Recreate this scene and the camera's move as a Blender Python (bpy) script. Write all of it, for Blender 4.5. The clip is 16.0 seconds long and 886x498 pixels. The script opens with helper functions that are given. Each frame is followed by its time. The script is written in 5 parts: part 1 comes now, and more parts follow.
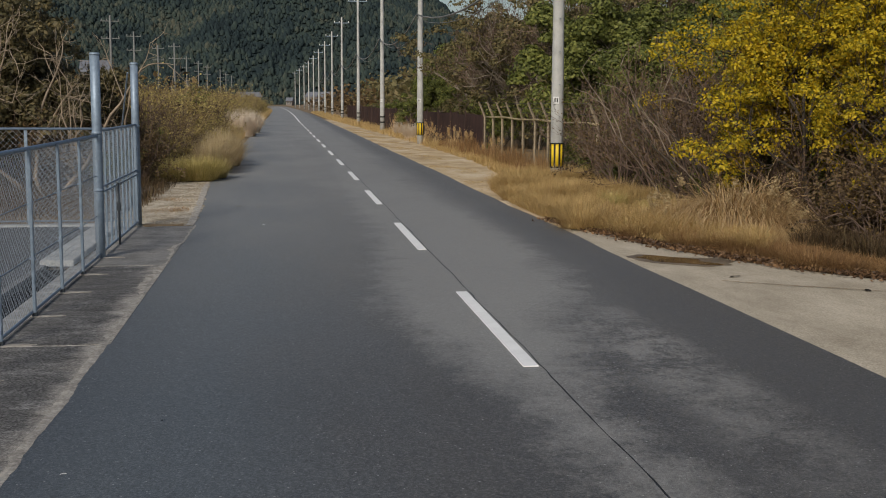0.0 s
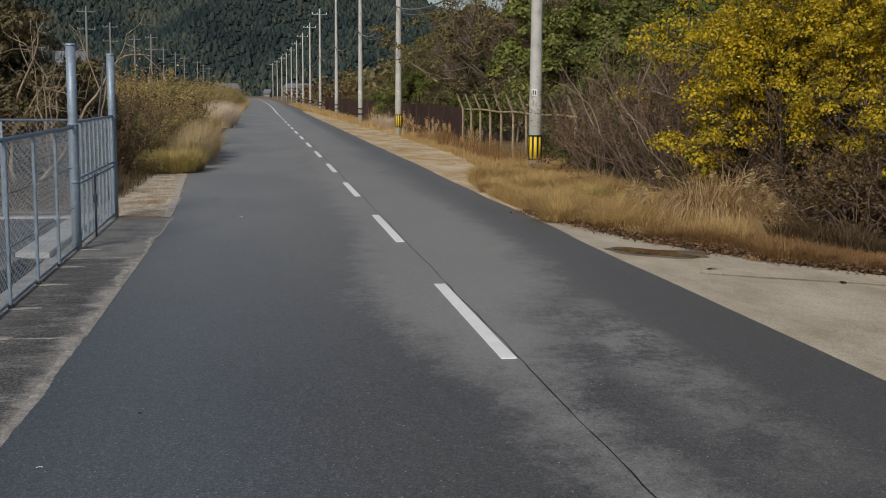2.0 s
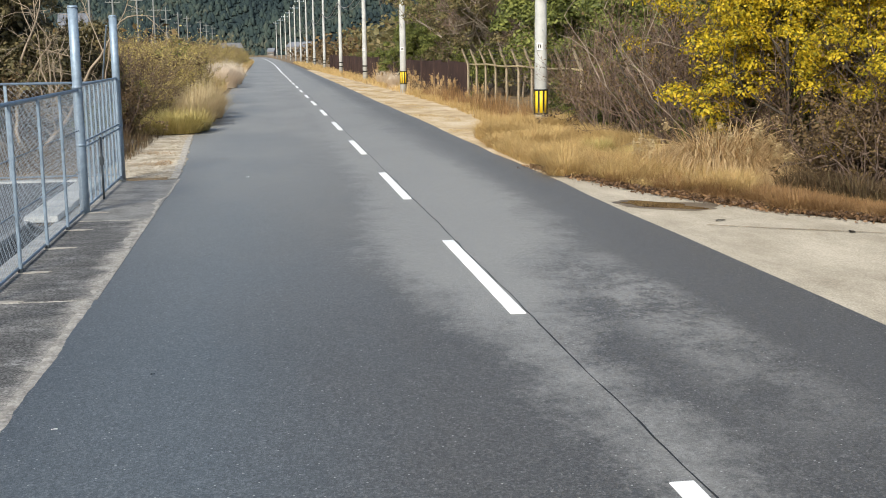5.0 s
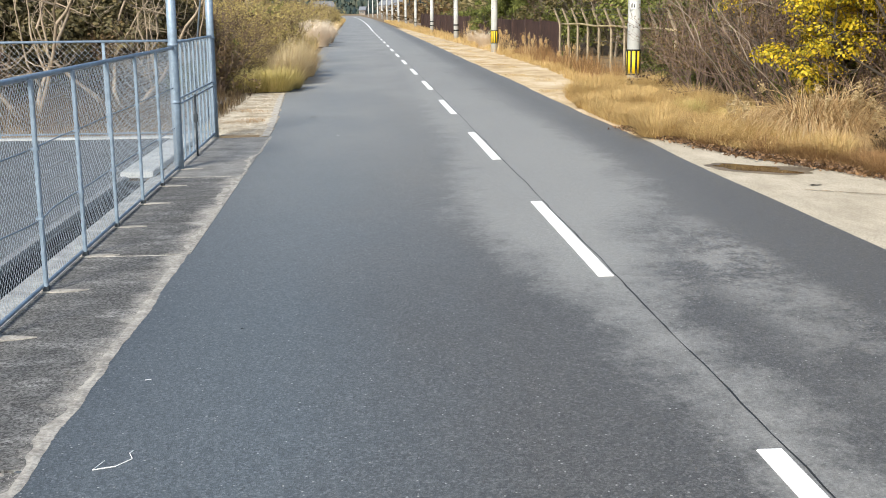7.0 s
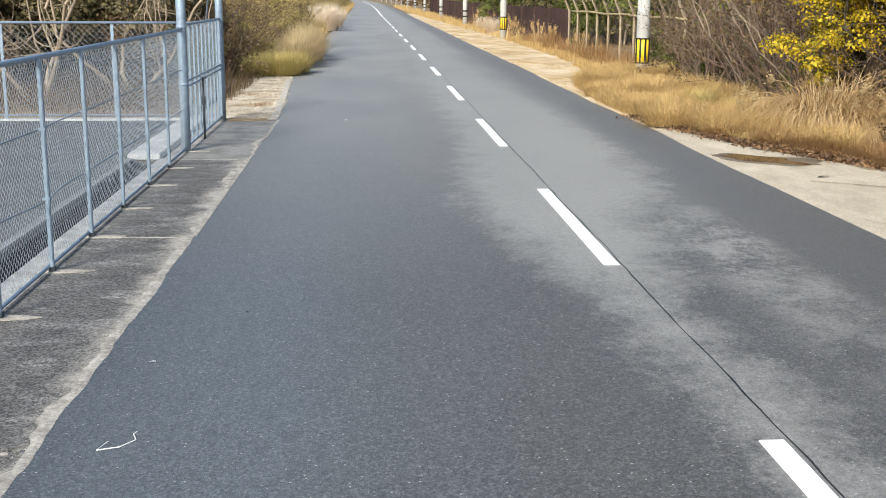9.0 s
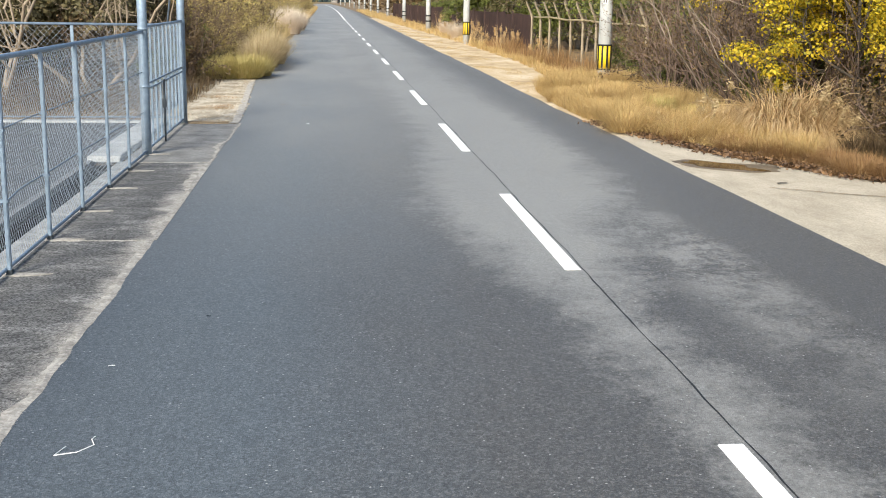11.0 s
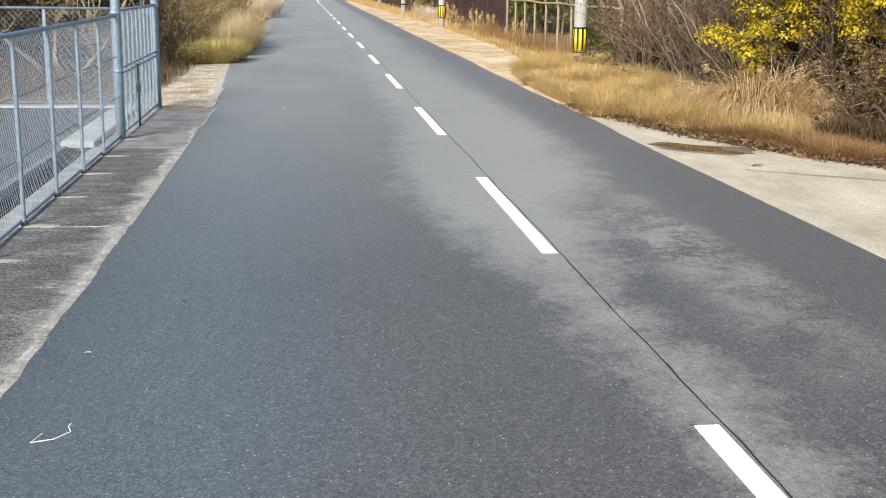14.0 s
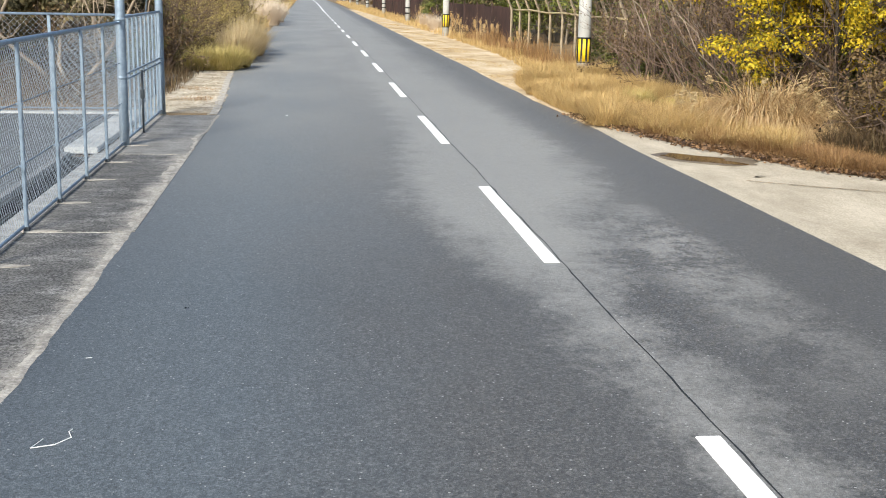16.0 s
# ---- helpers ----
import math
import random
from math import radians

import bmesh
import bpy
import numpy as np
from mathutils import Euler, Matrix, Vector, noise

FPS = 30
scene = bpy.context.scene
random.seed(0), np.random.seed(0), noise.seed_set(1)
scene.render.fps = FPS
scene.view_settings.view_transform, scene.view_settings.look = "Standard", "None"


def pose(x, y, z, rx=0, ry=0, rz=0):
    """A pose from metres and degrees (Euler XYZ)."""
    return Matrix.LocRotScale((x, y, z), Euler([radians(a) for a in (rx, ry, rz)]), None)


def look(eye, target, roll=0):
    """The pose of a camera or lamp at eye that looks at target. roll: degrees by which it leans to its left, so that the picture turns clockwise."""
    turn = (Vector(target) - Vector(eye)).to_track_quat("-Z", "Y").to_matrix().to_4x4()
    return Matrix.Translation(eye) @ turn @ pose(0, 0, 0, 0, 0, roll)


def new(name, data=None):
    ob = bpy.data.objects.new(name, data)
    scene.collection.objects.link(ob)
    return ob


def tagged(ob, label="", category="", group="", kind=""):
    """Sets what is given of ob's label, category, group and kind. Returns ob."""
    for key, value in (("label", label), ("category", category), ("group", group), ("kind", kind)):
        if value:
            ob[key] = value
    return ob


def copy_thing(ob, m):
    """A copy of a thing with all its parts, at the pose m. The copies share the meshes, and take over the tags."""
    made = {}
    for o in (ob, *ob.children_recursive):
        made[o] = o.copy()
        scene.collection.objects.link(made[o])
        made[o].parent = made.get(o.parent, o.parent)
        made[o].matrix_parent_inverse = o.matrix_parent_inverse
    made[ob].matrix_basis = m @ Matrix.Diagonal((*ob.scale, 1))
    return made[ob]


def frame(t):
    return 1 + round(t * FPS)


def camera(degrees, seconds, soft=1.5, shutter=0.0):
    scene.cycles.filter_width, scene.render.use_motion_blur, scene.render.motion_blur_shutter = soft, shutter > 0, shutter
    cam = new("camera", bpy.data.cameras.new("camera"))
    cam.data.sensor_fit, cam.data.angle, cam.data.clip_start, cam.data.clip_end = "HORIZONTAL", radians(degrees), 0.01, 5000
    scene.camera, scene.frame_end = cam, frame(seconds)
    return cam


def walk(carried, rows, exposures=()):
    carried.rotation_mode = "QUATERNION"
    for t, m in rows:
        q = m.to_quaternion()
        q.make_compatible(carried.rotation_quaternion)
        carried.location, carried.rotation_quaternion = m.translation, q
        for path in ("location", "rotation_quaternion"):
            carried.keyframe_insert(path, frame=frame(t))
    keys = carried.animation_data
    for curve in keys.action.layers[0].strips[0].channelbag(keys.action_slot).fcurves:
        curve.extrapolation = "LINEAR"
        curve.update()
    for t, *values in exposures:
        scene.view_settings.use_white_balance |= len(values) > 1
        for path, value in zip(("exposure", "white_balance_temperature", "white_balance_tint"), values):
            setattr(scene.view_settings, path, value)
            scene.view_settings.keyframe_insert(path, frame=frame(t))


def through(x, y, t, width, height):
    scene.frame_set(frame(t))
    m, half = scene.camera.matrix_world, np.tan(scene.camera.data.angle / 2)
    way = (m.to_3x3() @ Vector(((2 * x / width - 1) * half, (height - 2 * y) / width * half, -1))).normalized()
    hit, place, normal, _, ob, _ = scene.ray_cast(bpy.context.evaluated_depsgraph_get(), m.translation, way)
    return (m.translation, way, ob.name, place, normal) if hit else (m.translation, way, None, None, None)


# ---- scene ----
cam = camera(41.0, 16.0, soft=0.95)
EYE = 2.3
ROWS = [
    (0.0, 82.899, -0.17, -7.611),
    (0.5, 82.882, -0.356, -7.864),
    (1.0, 82.875, -0.53, -8.226),
    (1.5, 82.745, -0.492, -8.596),
    (2.0, 82.527, -0.322, -8.652),
    (2.5, 82.458, -0.384, -8.518),
    (3.0, 82.233, -0.034, -8.484),
    (3.5, 81.245, 0.131, -8.792),
    (3.7, 81.102, 0.407, -8.855),
    (5.8, 79.382, 1.211, -7.767),
    (6.0, 79.085, 1.34, -7.25),
    (6.5, 78.955, 1.002, -4.986),
    (7.0, 78.557, 0.604, -4.089),
    (7.5, 78.112, 0.164, -3.864),
    (8.0, 77.915, 0.168, -3.647),
    (8.5, 77.89, -0.044, -3.567),
    (8.7, 77.88, -0.1, -3.55),
    (11.0, 78.127, -0.786, -5.39),
    (11.5, 78.058, -0.619, -5.639),
    (12.0, 77.906, -0.496, -5.672),
    (12.5, 77.913, -0.569, -5.782),
    (13.0, 77.869, -0.82, -6.056),
    (13.5, 77.625, -0.725, -6.335),
    (14.0, 77.359, -0.666, -6.562),
    (14.5, 77.482, -1.104, -6.39),
    (15.0, 77.801, -1.219, -6.436),
    (15.5, 77.723, -1.048, -6.396),
    (16.0, 77.776, -1.104, -6.354),
]
EXPOSURES = [(0.0, -0.33, 6500, 10), (3.0, -0.22, 6500, 10), (3.5, 0.05, 6450, 9), (5.8, 0.88, 6300, 7), (7.0, 1.0, 6300, 7), (16.0, 1.0, 6300, 7)]
walk(cam, [(t, pose(0, 0, EYE, rx, ry, rz)) for t, rx, ry, rz in ROWS], EXPOSURES)

# ---- light: high thin cloud, sun low behind the camera's left shoulder ----
SUN_EL, SUN_AZ = radians(36), radians(206)
world = bpy.data.worlds.new("sky")
scene.world = world
world.use_nodes = True
wn = world.node_tree.nodes
sky = wn.new("ShaderNodeTexSky")
sky.sky_type, sky.sun_disc = "NISHITA", False
sky.sun_elevation, sky.sun_rotation = SUN_EL, SUN_AZ
sky.air_density, sky.dust_density = 1.0, 2.0
world.node_tree.links.new(sky.outputs[0], wn["Background"].inputs[0])
wn["Background"].inputs[1].default_value = 0.095
sun = new("sun", bpy.data.lights.new("sun", "SUN"))
sun.data.energy, sun.data.angle, sun.data.color = 3.3, radians(18), (1.0, 0.93, 0.82)
sun_from = Vector((math.sin(SUN_AZ) * math.cos(SUN_EL), math.cos(SUN_AZ) * math.cos(SUN_EL), math.sin(SUN_EL)))
sun.matrix_world = look(sun_from * 50, (0, 0, 0))

# ---- materials ----


class Mat:
    """A procedural material: sockets are made by the methods and joined at the end."""

    def __init__(self, name, rough=0.8, metal=0.0, spec=0.3):
        self.m = bpy.data.materials.new(name)
        self.m.use_nodes = True
        self.t = self.m.node_tree
        self.b = self.t.nodes["Principled BSDF"]
        self.b.inputs["Roughness"].default_value = rough
        self.b.inputs["Metallic"].default_value = metal
        self.b.inputs["Specular IOR Level"].default_value = spec
        geo = self.t.nodes.new("ShaderNodeNewGeometry")
        self.pos, self.island = geo.outputs["Position"], geo.outputs["Random Per Island"]
        self.obj = self.t.nodes.new("ShaderNodeTexCoord").outputs["Object"]
        self.rand = self.t.nodes.new("ShaderNodeObjectInfo").outputs["Random"]

    def put(self, socket, value):
        if isinstance(value, bpy.types.NodeSocket):
            self.t.links.new(value, socket)
        elif isinstance(value, (tuple, list)) and len(value) == 3 and len(socket.default_value) == 4:
            socket.default_value = (*value, 1)
        else:
            socket.default_value = value

    def noise(self, scale, detail=4.0, rough=0.55, stretch=(1, 1, 1), obj=False, warp=0.0):
        mp = self.t.nodes.new("ShaderNodeMapping")
        self.put(mp.inputs[0], self.obj if obj else self.pos)
        mp.inputs["Scale"].default_value = stretch
        n = self.t.nodes.new("ShaderNodeTexNoise")
        self.put(n.inputs["Vector"], mp.outputs[0])
        n.inputs["Scale"].default_value, n.inputs["Detail"].default_value = scale, detail
        n.inputs["Roughness"].default_value, n.inputs["Distortion"].default_value = rough, warp
        return n.outputs["Fac"]

    def cells(self, scale, out="Distance"):
        n = self.t.nodes.new("ShaderNodeTexVoronoi")
        self.put(n.inputs["Vector"], self.pos)
        n.inputs["Scale"].default_value = scale
        return n.outputs[out]

    def axis(self, i):
        n = self.t.nodes.new("ShaderNodeSeparateXYZ")
        self.put(n.inputs[0], self.pos)
        return n.outputs[i]

    def ramp(self, fac, *stops):
        n = self.t.nodes.new("ShaderNodeValToRGB")
        self.put(n.inputs[0], fac)
        e = n.color_ramp.elements
        while len(e) < len(stops):
            e.new(0.5)
        for el, (p, c) in zip(e, stops):
            el.position = p
            el.color = (*c, 1) if isinstance(c, tuple) else (c, c, c, 1)
        return n.outputs[0]

    def mix(self, fac, a, b, how="MIX"):
        n = self.t.nodes.new("ShaderNodeMix")
        n.data_type, n.blend_type = "RGBA", how
        self.put(n.inputs[0], fac)
        self.put(n.inputs[6], a)
        self.put(n.inputs[7], b)
        return n.outputs[2]

    def calc(self, how, a, b=0.0):
        n = self.t.nodes.new("ShaderNodeMath")
        n.operation = how
        self.put(n.inputs[0], a)
        self.put(n.inputs[1], b)
        return n.outputs[0]

    def done(self, color, bump=None, depth=0.01, strength=0.6, rough=None, through=0.0):
        self.put(self.b.inputs["Base Color"], color)
        if rough is not None:
            self.put(self.b.inputs["Roughness"], rough)
        if bump is not None:
            n = self.t.nodes.new("ShaderNodeBump")
            n.inputs["Distance"].default_value, n.inputs["Strength"].default_value = depth, strength
            self.put(n.inputs["Height"], bump)
            self.put(self.b.inputs["Normal"], n.outputs[0])
        if through:
            tr = self.t.nodes.new("ShaderNodeBsdfTranslucent")
            self.put(tr.inputs[0], color)
            mx = self.t.nodes.new("ShaderNodeMixShader")
            mx.inputs[0].default_value = through
            self.t.links.new(self.b.outputs[0], mx.inputs[1])
            self.t.links.new(tr.outputs[0], mx.inputs[2])
            self.t.links.new(mx.outputs[0], self.t.nodes["Material Output"].inputs[0])
        return self.m


def asphalt_mat():
    k = Mat("worn asphalt", 0.6, spec=0.55)
    x, y = k.axis(0), k.axis(1)
    soft = k.noise(60, 3, 0.7)
    stone = k.calc("ADD", k.calc("MULTIPLY", k.cells(62, "Color"), 0.55), k.calc("MULTIPLY", k.cells(140, "Color"), 0.45))
    grain = k.calc("ADD", k.calc("MULTIPLY", soft, 0.5), k.calc("MULTIPLY", stone, 0.5))
    broad = k.noise(0.35, 5, 0.55, (1.3, 0.5, 1))
    base = k.ramp(grain, (0.3, (0.036, 0.035, 0.034)), (0.53, (0.078, 0.076, 0.073)), (0.74, (0.175, 0.171, 0.164)))
    # lane tones carry the left side's bluish sky sheen in their colour
    lane = k.ramp(grain, (0.3, (0.042, 0.049, 0.055)), (0.53, (0.086, 0.099, 0.11)), (0.74, (0.185, 0.206, 0.22)))
    side = k.ramp(k.calc("ADD", k.calc("MULTIPLY", x, 0.2), k.calc("MULTIPLY", broad, 0.5)), (0.12, 1.0), (0.46, 0.0))
    base = k.mix(side, base, lane)
    # pale dusty film: one band that widens away from the viewer's end, a broken second one in the far lane
    v = k.calc("MULTIPLY", y, 0.025)
    left = k.calc("MULTIPLY", k.ramp(v, (0.13, 0.352), (0.16, 0.34), (0.21, 0.305), (0.27, 0.235), (0.32, 0.165), (0.395, 0.19), (0.5, 0.225), (0.62, 0.21), (0.9, 0.22)), 6.0)
    right = k.calc("MULTIPLY", k.ramp(v, (0.15, 0.405), (0.215, 0.388), (0.25, 0.44), (0.31, 0.51), (0.36, 0.62), (0.45, 0.66), (0.6, 0.655), (0.8, 0.61)), 6.0)
    rag = k.calc("ADD", k.calc("MULTIPLY", k.calc("SUBTRACT", k.noise(1.3, 8, 0.7, (1.0, 0.9, 1), warp=0.3), 0.5), 1.5),
                 k.calc("MULTIPLY", k.calc("SUBTRACT", k.noise(11.0, 7, 0.82, (1.0, 0.8, 1)), 0.5), 1.25))
    inner = k.calc("MINIMUM", k.calc("SUBTRACT", x, left), k.calc("SUBTRACT", right, x))
    film = k.ramp(k.calc("ADD", k.calc("ADD", k.calc("MULTIPLY", inner, 0.9), rag), 0.35), (0.1, 0.0), (0.36, 0.5), (0.72, 0.98))
    second = k.calc("MULTIPLY", k.ramp(k.calc("MULTIPLY", x, 0.2), (0.54, 0.0), (0.63, 1.0), (0.73, 1.0), (0.79, 0.0)), k.ramp(v, (0.14, 0.0), (0.2, 0.6), (0.27, 1.0), (0.36, 0.2)))
    second = k.calc("MULTIPLY", second, k.ramp(k.calc("ADD", rag, 0.5), (0.32, 0.0), (0.6, 0.95)))
    film = k.calc("MAXIMUM", film, second)
    # paler over the whole width far along: grazing-view brightening painted into the film
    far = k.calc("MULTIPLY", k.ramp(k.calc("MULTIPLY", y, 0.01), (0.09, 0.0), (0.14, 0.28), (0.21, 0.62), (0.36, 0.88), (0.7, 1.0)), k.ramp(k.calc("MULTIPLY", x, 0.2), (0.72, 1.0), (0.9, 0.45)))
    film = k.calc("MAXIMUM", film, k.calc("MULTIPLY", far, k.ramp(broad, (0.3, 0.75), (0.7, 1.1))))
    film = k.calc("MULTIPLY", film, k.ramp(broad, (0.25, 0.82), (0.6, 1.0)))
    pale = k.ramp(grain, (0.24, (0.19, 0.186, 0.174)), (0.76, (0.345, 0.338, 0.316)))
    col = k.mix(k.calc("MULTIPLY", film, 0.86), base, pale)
    # darker wheel track before the right edge
    track = k.calc("MULTIPLY", k.ramp(k.calc("MULTIPLY", x, 0.2), (0.76, 0.0), (0.83, 0.4), (0.9, 0.4), (0.97, 0.1)), k.ramp(k.noise(0.5, 5, 0.6, (1.5, 0.4, 1)), (0.3, 0.3), (0.7, 1.0)))
    col = k.mix(track, col, (0.082, 0.083, 0.085))
    spots = k.ramp(k.cells(26), (0.0, 1.0), (0.13, 1.0), (0.19, 0.0))
    rare = k.ramp(k.cells(26, "Color"), (0.7, 0.0), (0.74, 1.0))
    col = k.mix(k.calc("MULTIPLY", k.calc("MULTIPLY", spots, rare), 0.7), col, (0.48, 0.48, 0.46))
    pits = k.calc("MULTIPLY", k.ramp(k.cells(23), (0.0, 1.0), (0.14, 1.0), (0.2, 0.0)), k.ramp(k.cells(23, "Color"), (0.78, 0.0), (0.82, 1.0)))
    col = k.mix(k.calc("MULTIPLY", pits, 0.7), col, (0.02, 0.021, 0.022))
    return k.done(col, k.calc("ADD", grain, k.calc("MULTIPLY", k.cells(110), 0.6)), 0.006, 0.55)


def concrete_mat(name, dark, light, scale=1.0, grit=60, contrast=(0.35, 0.65), rough=0.85, stretch=(1, 1, 1)):
    k = Mat(name, rough)
    big = k.noise(0.9 * scale, 8, 0.68, stretch)
    fine = k.noise(grit, 4, 0.6, stretch)
    col = k.ramp(big, (contrast[0], dark), (contrast[1], light))
    col = k.mix(0.55, col, k.ramp(fine, (0.3, 0.25), (0.7, 0.8)), "OVERLAY")
    return k.done(col, fine, 0.008, 0.6)


def straw_mat():
    k = Mat("straw covered sandy soil", 0.9)
    big = k.noise(0.8, 9, 0.66, (1.0, 0.5, 1), warp=0.4)
    fine = k.noise(16, 6, 0.7, (0.8, 0.5, 1))
    col = k.ramp(big, (0.33, (0.33, 0.23, 0.125)), (0.5, (0.52, 0.4, 0.245)), (0.66, (0.63, 0.53, 0.385)))
    col = k.mix(0.5, col, k.ramp(fine, (0.32, 0.3), (0.68, 0.7)), "OVERLAY")
    return k.done(col, fine, 0.02, 0.6)


def slab_mat():
    """Dark gritty concrete, streaked across, with sandy dust drifting in from the road's edge."""
    k = Mat("old stained concrete", 0.88)
    cross = k.noise(3.2, 9, 0.76, (0.55, 1.3, 1), warp=0.3)
    grit = k.calc("ADD", k.calc("MULTIPLY", k.noise(24, 5, 0.85), 0.6), k.calc("MULTIPLY", k.cells(70, "Color"), 0.4))
    col = k.ramp(cross, (0.3, (0.085, 0.082, 0.077)), (0.52, (0.15, 0.145, 0.137)), (0.72, (0.31, 0.3, 0.282)))
    col = k.mix(1.0, col, k.ramp(grit, (0.4, 0.5), (0.62, 1.5)), "MULTIPLY")
    dust = k.calc("ADD", k.calc("MULTIPLY", k.calc("ADD", k.axis(0), 2.0), 2.4), k.calc("MULTIPLY", k.calc("SUBTRACT", k.noise(2.2, 8, 0.72, (0.6, 1.0, 1)), 0.5), 2.4))
    col = k.mix(k.ramp(dust, (0.2, 0.0), (0.75, 0.9)), col, k.mix(0.55, k.ramp(k.noise(4.5, 8, 0.68), (0.35, (0.3, 0.275, 0.24)), (0.65, (0.52, 0.485, 0.43))), k.ramp(grit, (0.3, 0.25), (0.7, 0.8)), "OVERLAY"))
    return k.done(col, grit, 0.01, 0.7)


def flat_mat(name, color, rough=0.6, metal=0.0, vary=0.25, scale=9, bump=0.3, spec=0.4, obj=False):
    k = Mat(name, rough, metal, spec)
    lo = tuple(c * (1 - vary) for c in color)
    hi = tuple(min(1, c * (1 + vary)) for c in color)
    a = k.noise(scale, 6, 0.6, obj=obj)
    b = k.noise(scale * 14, 3, obj=obj)
    col = k.ramp(k.calc("ADD", k.calc("MULTIPLY", a, 0.7), k.calc("MULTIPLY", b, 0.3)), (0.34, lo), (0.66, hi))
    return k.done(col, b, 0.003, bump)


def leaf_mat(name, *cols, through=0.3, rough=0.55, bare=0.35):
    k = Mat(name, rough, spec=0.25)
    n = len(cols) - 1
    tone = k.calc("ADD", k.calc("MULTIPLY", k.island, 0.72), k.calc("MULTIPLY", k.noise(1.1, 3), 0.45))
    col = k.ramp(k.calc("SUBTRACT", tone, 0.08), *[(0.06 + 0.88 * i / n, c) for i, c in enumerate(cols)])
    return k.done(col, through=through)


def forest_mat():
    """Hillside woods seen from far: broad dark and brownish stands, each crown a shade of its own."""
    k = Mat("hill forest with haze tint", 0.9, spec=0.2)
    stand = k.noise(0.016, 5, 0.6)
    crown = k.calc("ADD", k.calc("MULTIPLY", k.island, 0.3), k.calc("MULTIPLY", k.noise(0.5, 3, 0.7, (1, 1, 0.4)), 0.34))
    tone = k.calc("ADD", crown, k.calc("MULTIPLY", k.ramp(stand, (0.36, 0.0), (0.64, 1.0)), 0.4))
    # the blue in the darker tones is distance haze put into the colour
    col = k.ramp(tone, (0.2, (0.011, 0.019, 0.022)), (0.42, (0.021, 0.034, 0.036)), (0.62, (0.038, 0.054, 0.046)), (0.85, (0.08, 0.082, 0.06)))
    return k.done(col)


ASPHALT = asphalt_mat()
SLAB = slab_mat()
FARSLAB = concrete_mat("paler stained concrete", (0.13, 0.125, 0.118), (0.31, 0.3, 0.28), 2.6, 34, (0.3, 0.68))
PALE = concrete_mat("pale sandy concrete", (0.32, 0.275, 0.205), (0.49, 0.43, 0.335), 1.3, 70, stretch=(1, 0.45, 1))
YARD = concrete_mat("grey yard asphalt", (0.06, 0.064, 0.068), (0.1, 0.105, 0.11), 1.2, 40)
RIM = concrete_mat("grey gutter rim", (0.12, 0.125, 0.13), (0.2, 0.205, 0.21), 3.0, 40)
KERB = concrete_mat("weathered kerb concrete", (0.17, 0.17, 0.165), (0.36, 0.36, 0.35), 5.0, 30)
LEDGE = concrete_mat("clean grey concrete", (0.3, 0.31, 0.31), (0.45, 0.46, 0.46), 2.0, 40)
# gutter's inside shade is put into this near-black; the dark culvert slab shares it
SHADEDARK = concrete_mat("dark concrete with gutter shade", (0.012, 0.012, 0.013), (0.03, 0.03, 0.03), 2.0, 40)
SAND = concrete_mat("sandy edge grit", (0.25, 0.228, 0.2), (0.5, 0.465, 0.41), 8.0, 45)
EARTH = concrete_mat("brown earth", (0.12, 0.08, 0.042), (0.28, 0.2, 0.11), 1.2, 25)
STRAW = straw_mat()
GRAVEL = concrete_mat("dry gravel with moss", (0.22, 0.175, 0.112), (0.56, 0.495, 0.39), 2.6, 16, stretch=(1, 0.7, 1))
PAINT = flat_mat("white road paint", (0.8, 0.8, 0.79), 0.6, vary=0.07, scale=5)
TAR = flat_mat("black joint tar", (0.015, 0.015, 0.016), 0.6)
ZINC = flat_mat("galvanised steel", (0.235, 0.3, 0.375), 0.5, 0.35, vary=0.22, scale=11)
WIRE = flat_mat("galvanised chain wire", (0.34, 0.385, 0.43), 0.5, 0.3)
IRON = flat_mat("dark iron", (0.05, 0.06, 0.07), 0.6, 0.4)
POLE = flat_mat("spun concrete", (0.42, 0.42, 0.4), 0.8, vary=0.18, scale=3)
YELLOW = flat_mat("yellow band", (0.75, 0.52, 0.02), 0.5, vary=0.1)
FARPOLE = flat_mat("dull distant concrete", (0.17, 0.175, 0.17), 0.8, vary=0.1)
BLACK = flat_mat("black rubber", (0.012, 0.012, 0.012), 0.6)
WHITE = flat_mat("white enamel", (0.72, 0.72, 0.7), 0.4, vary=0.06)
RUST = flat_mat("rust brown sheet", (0.04, 0.021, 0.017), 0.7, 0.1, vary=0.45, scale=1.5)
POST = flat_mat("weathered concrete post", (0.27, 0.22, 0.15), 0.85, vary=0.3, scale=6)
RAIL = flat_mat("yellowed rail", (0.42, 0.34, 0.19), 0.7, vary=0.2)
BARK = flat_mat("grey brown bark", (0.25, 0.21, 0.16), 0.9, vary=0.4, scale=7)
PALEBARK = flat_mat("tan bark", (0.27, 0.215, 0.155), 0.9, vary=0.3, scale=5)
GREYBARK = flat_mat("pale grey bark", (0.22, 0.175, 0.135), 0.9, vary=0.35, scale=5)
DARKBARK = flat_mat("dark bark", (0.05, 0.04, 0.03), 0.9, vary=0.4, scale=7)
TWIG = flat_mat("bare twig", (0.145, 0.1, 0.076), 0.85, vary=0.7, scale=2.6)
CABLE = flat_mat("weathered grey cable", (0.19, 0.19, 0.185), 0.6)
INSULATOR = flat_mat("white porcelain", (0.75, 0.75, 0.73), 0.25, vary=0.04)
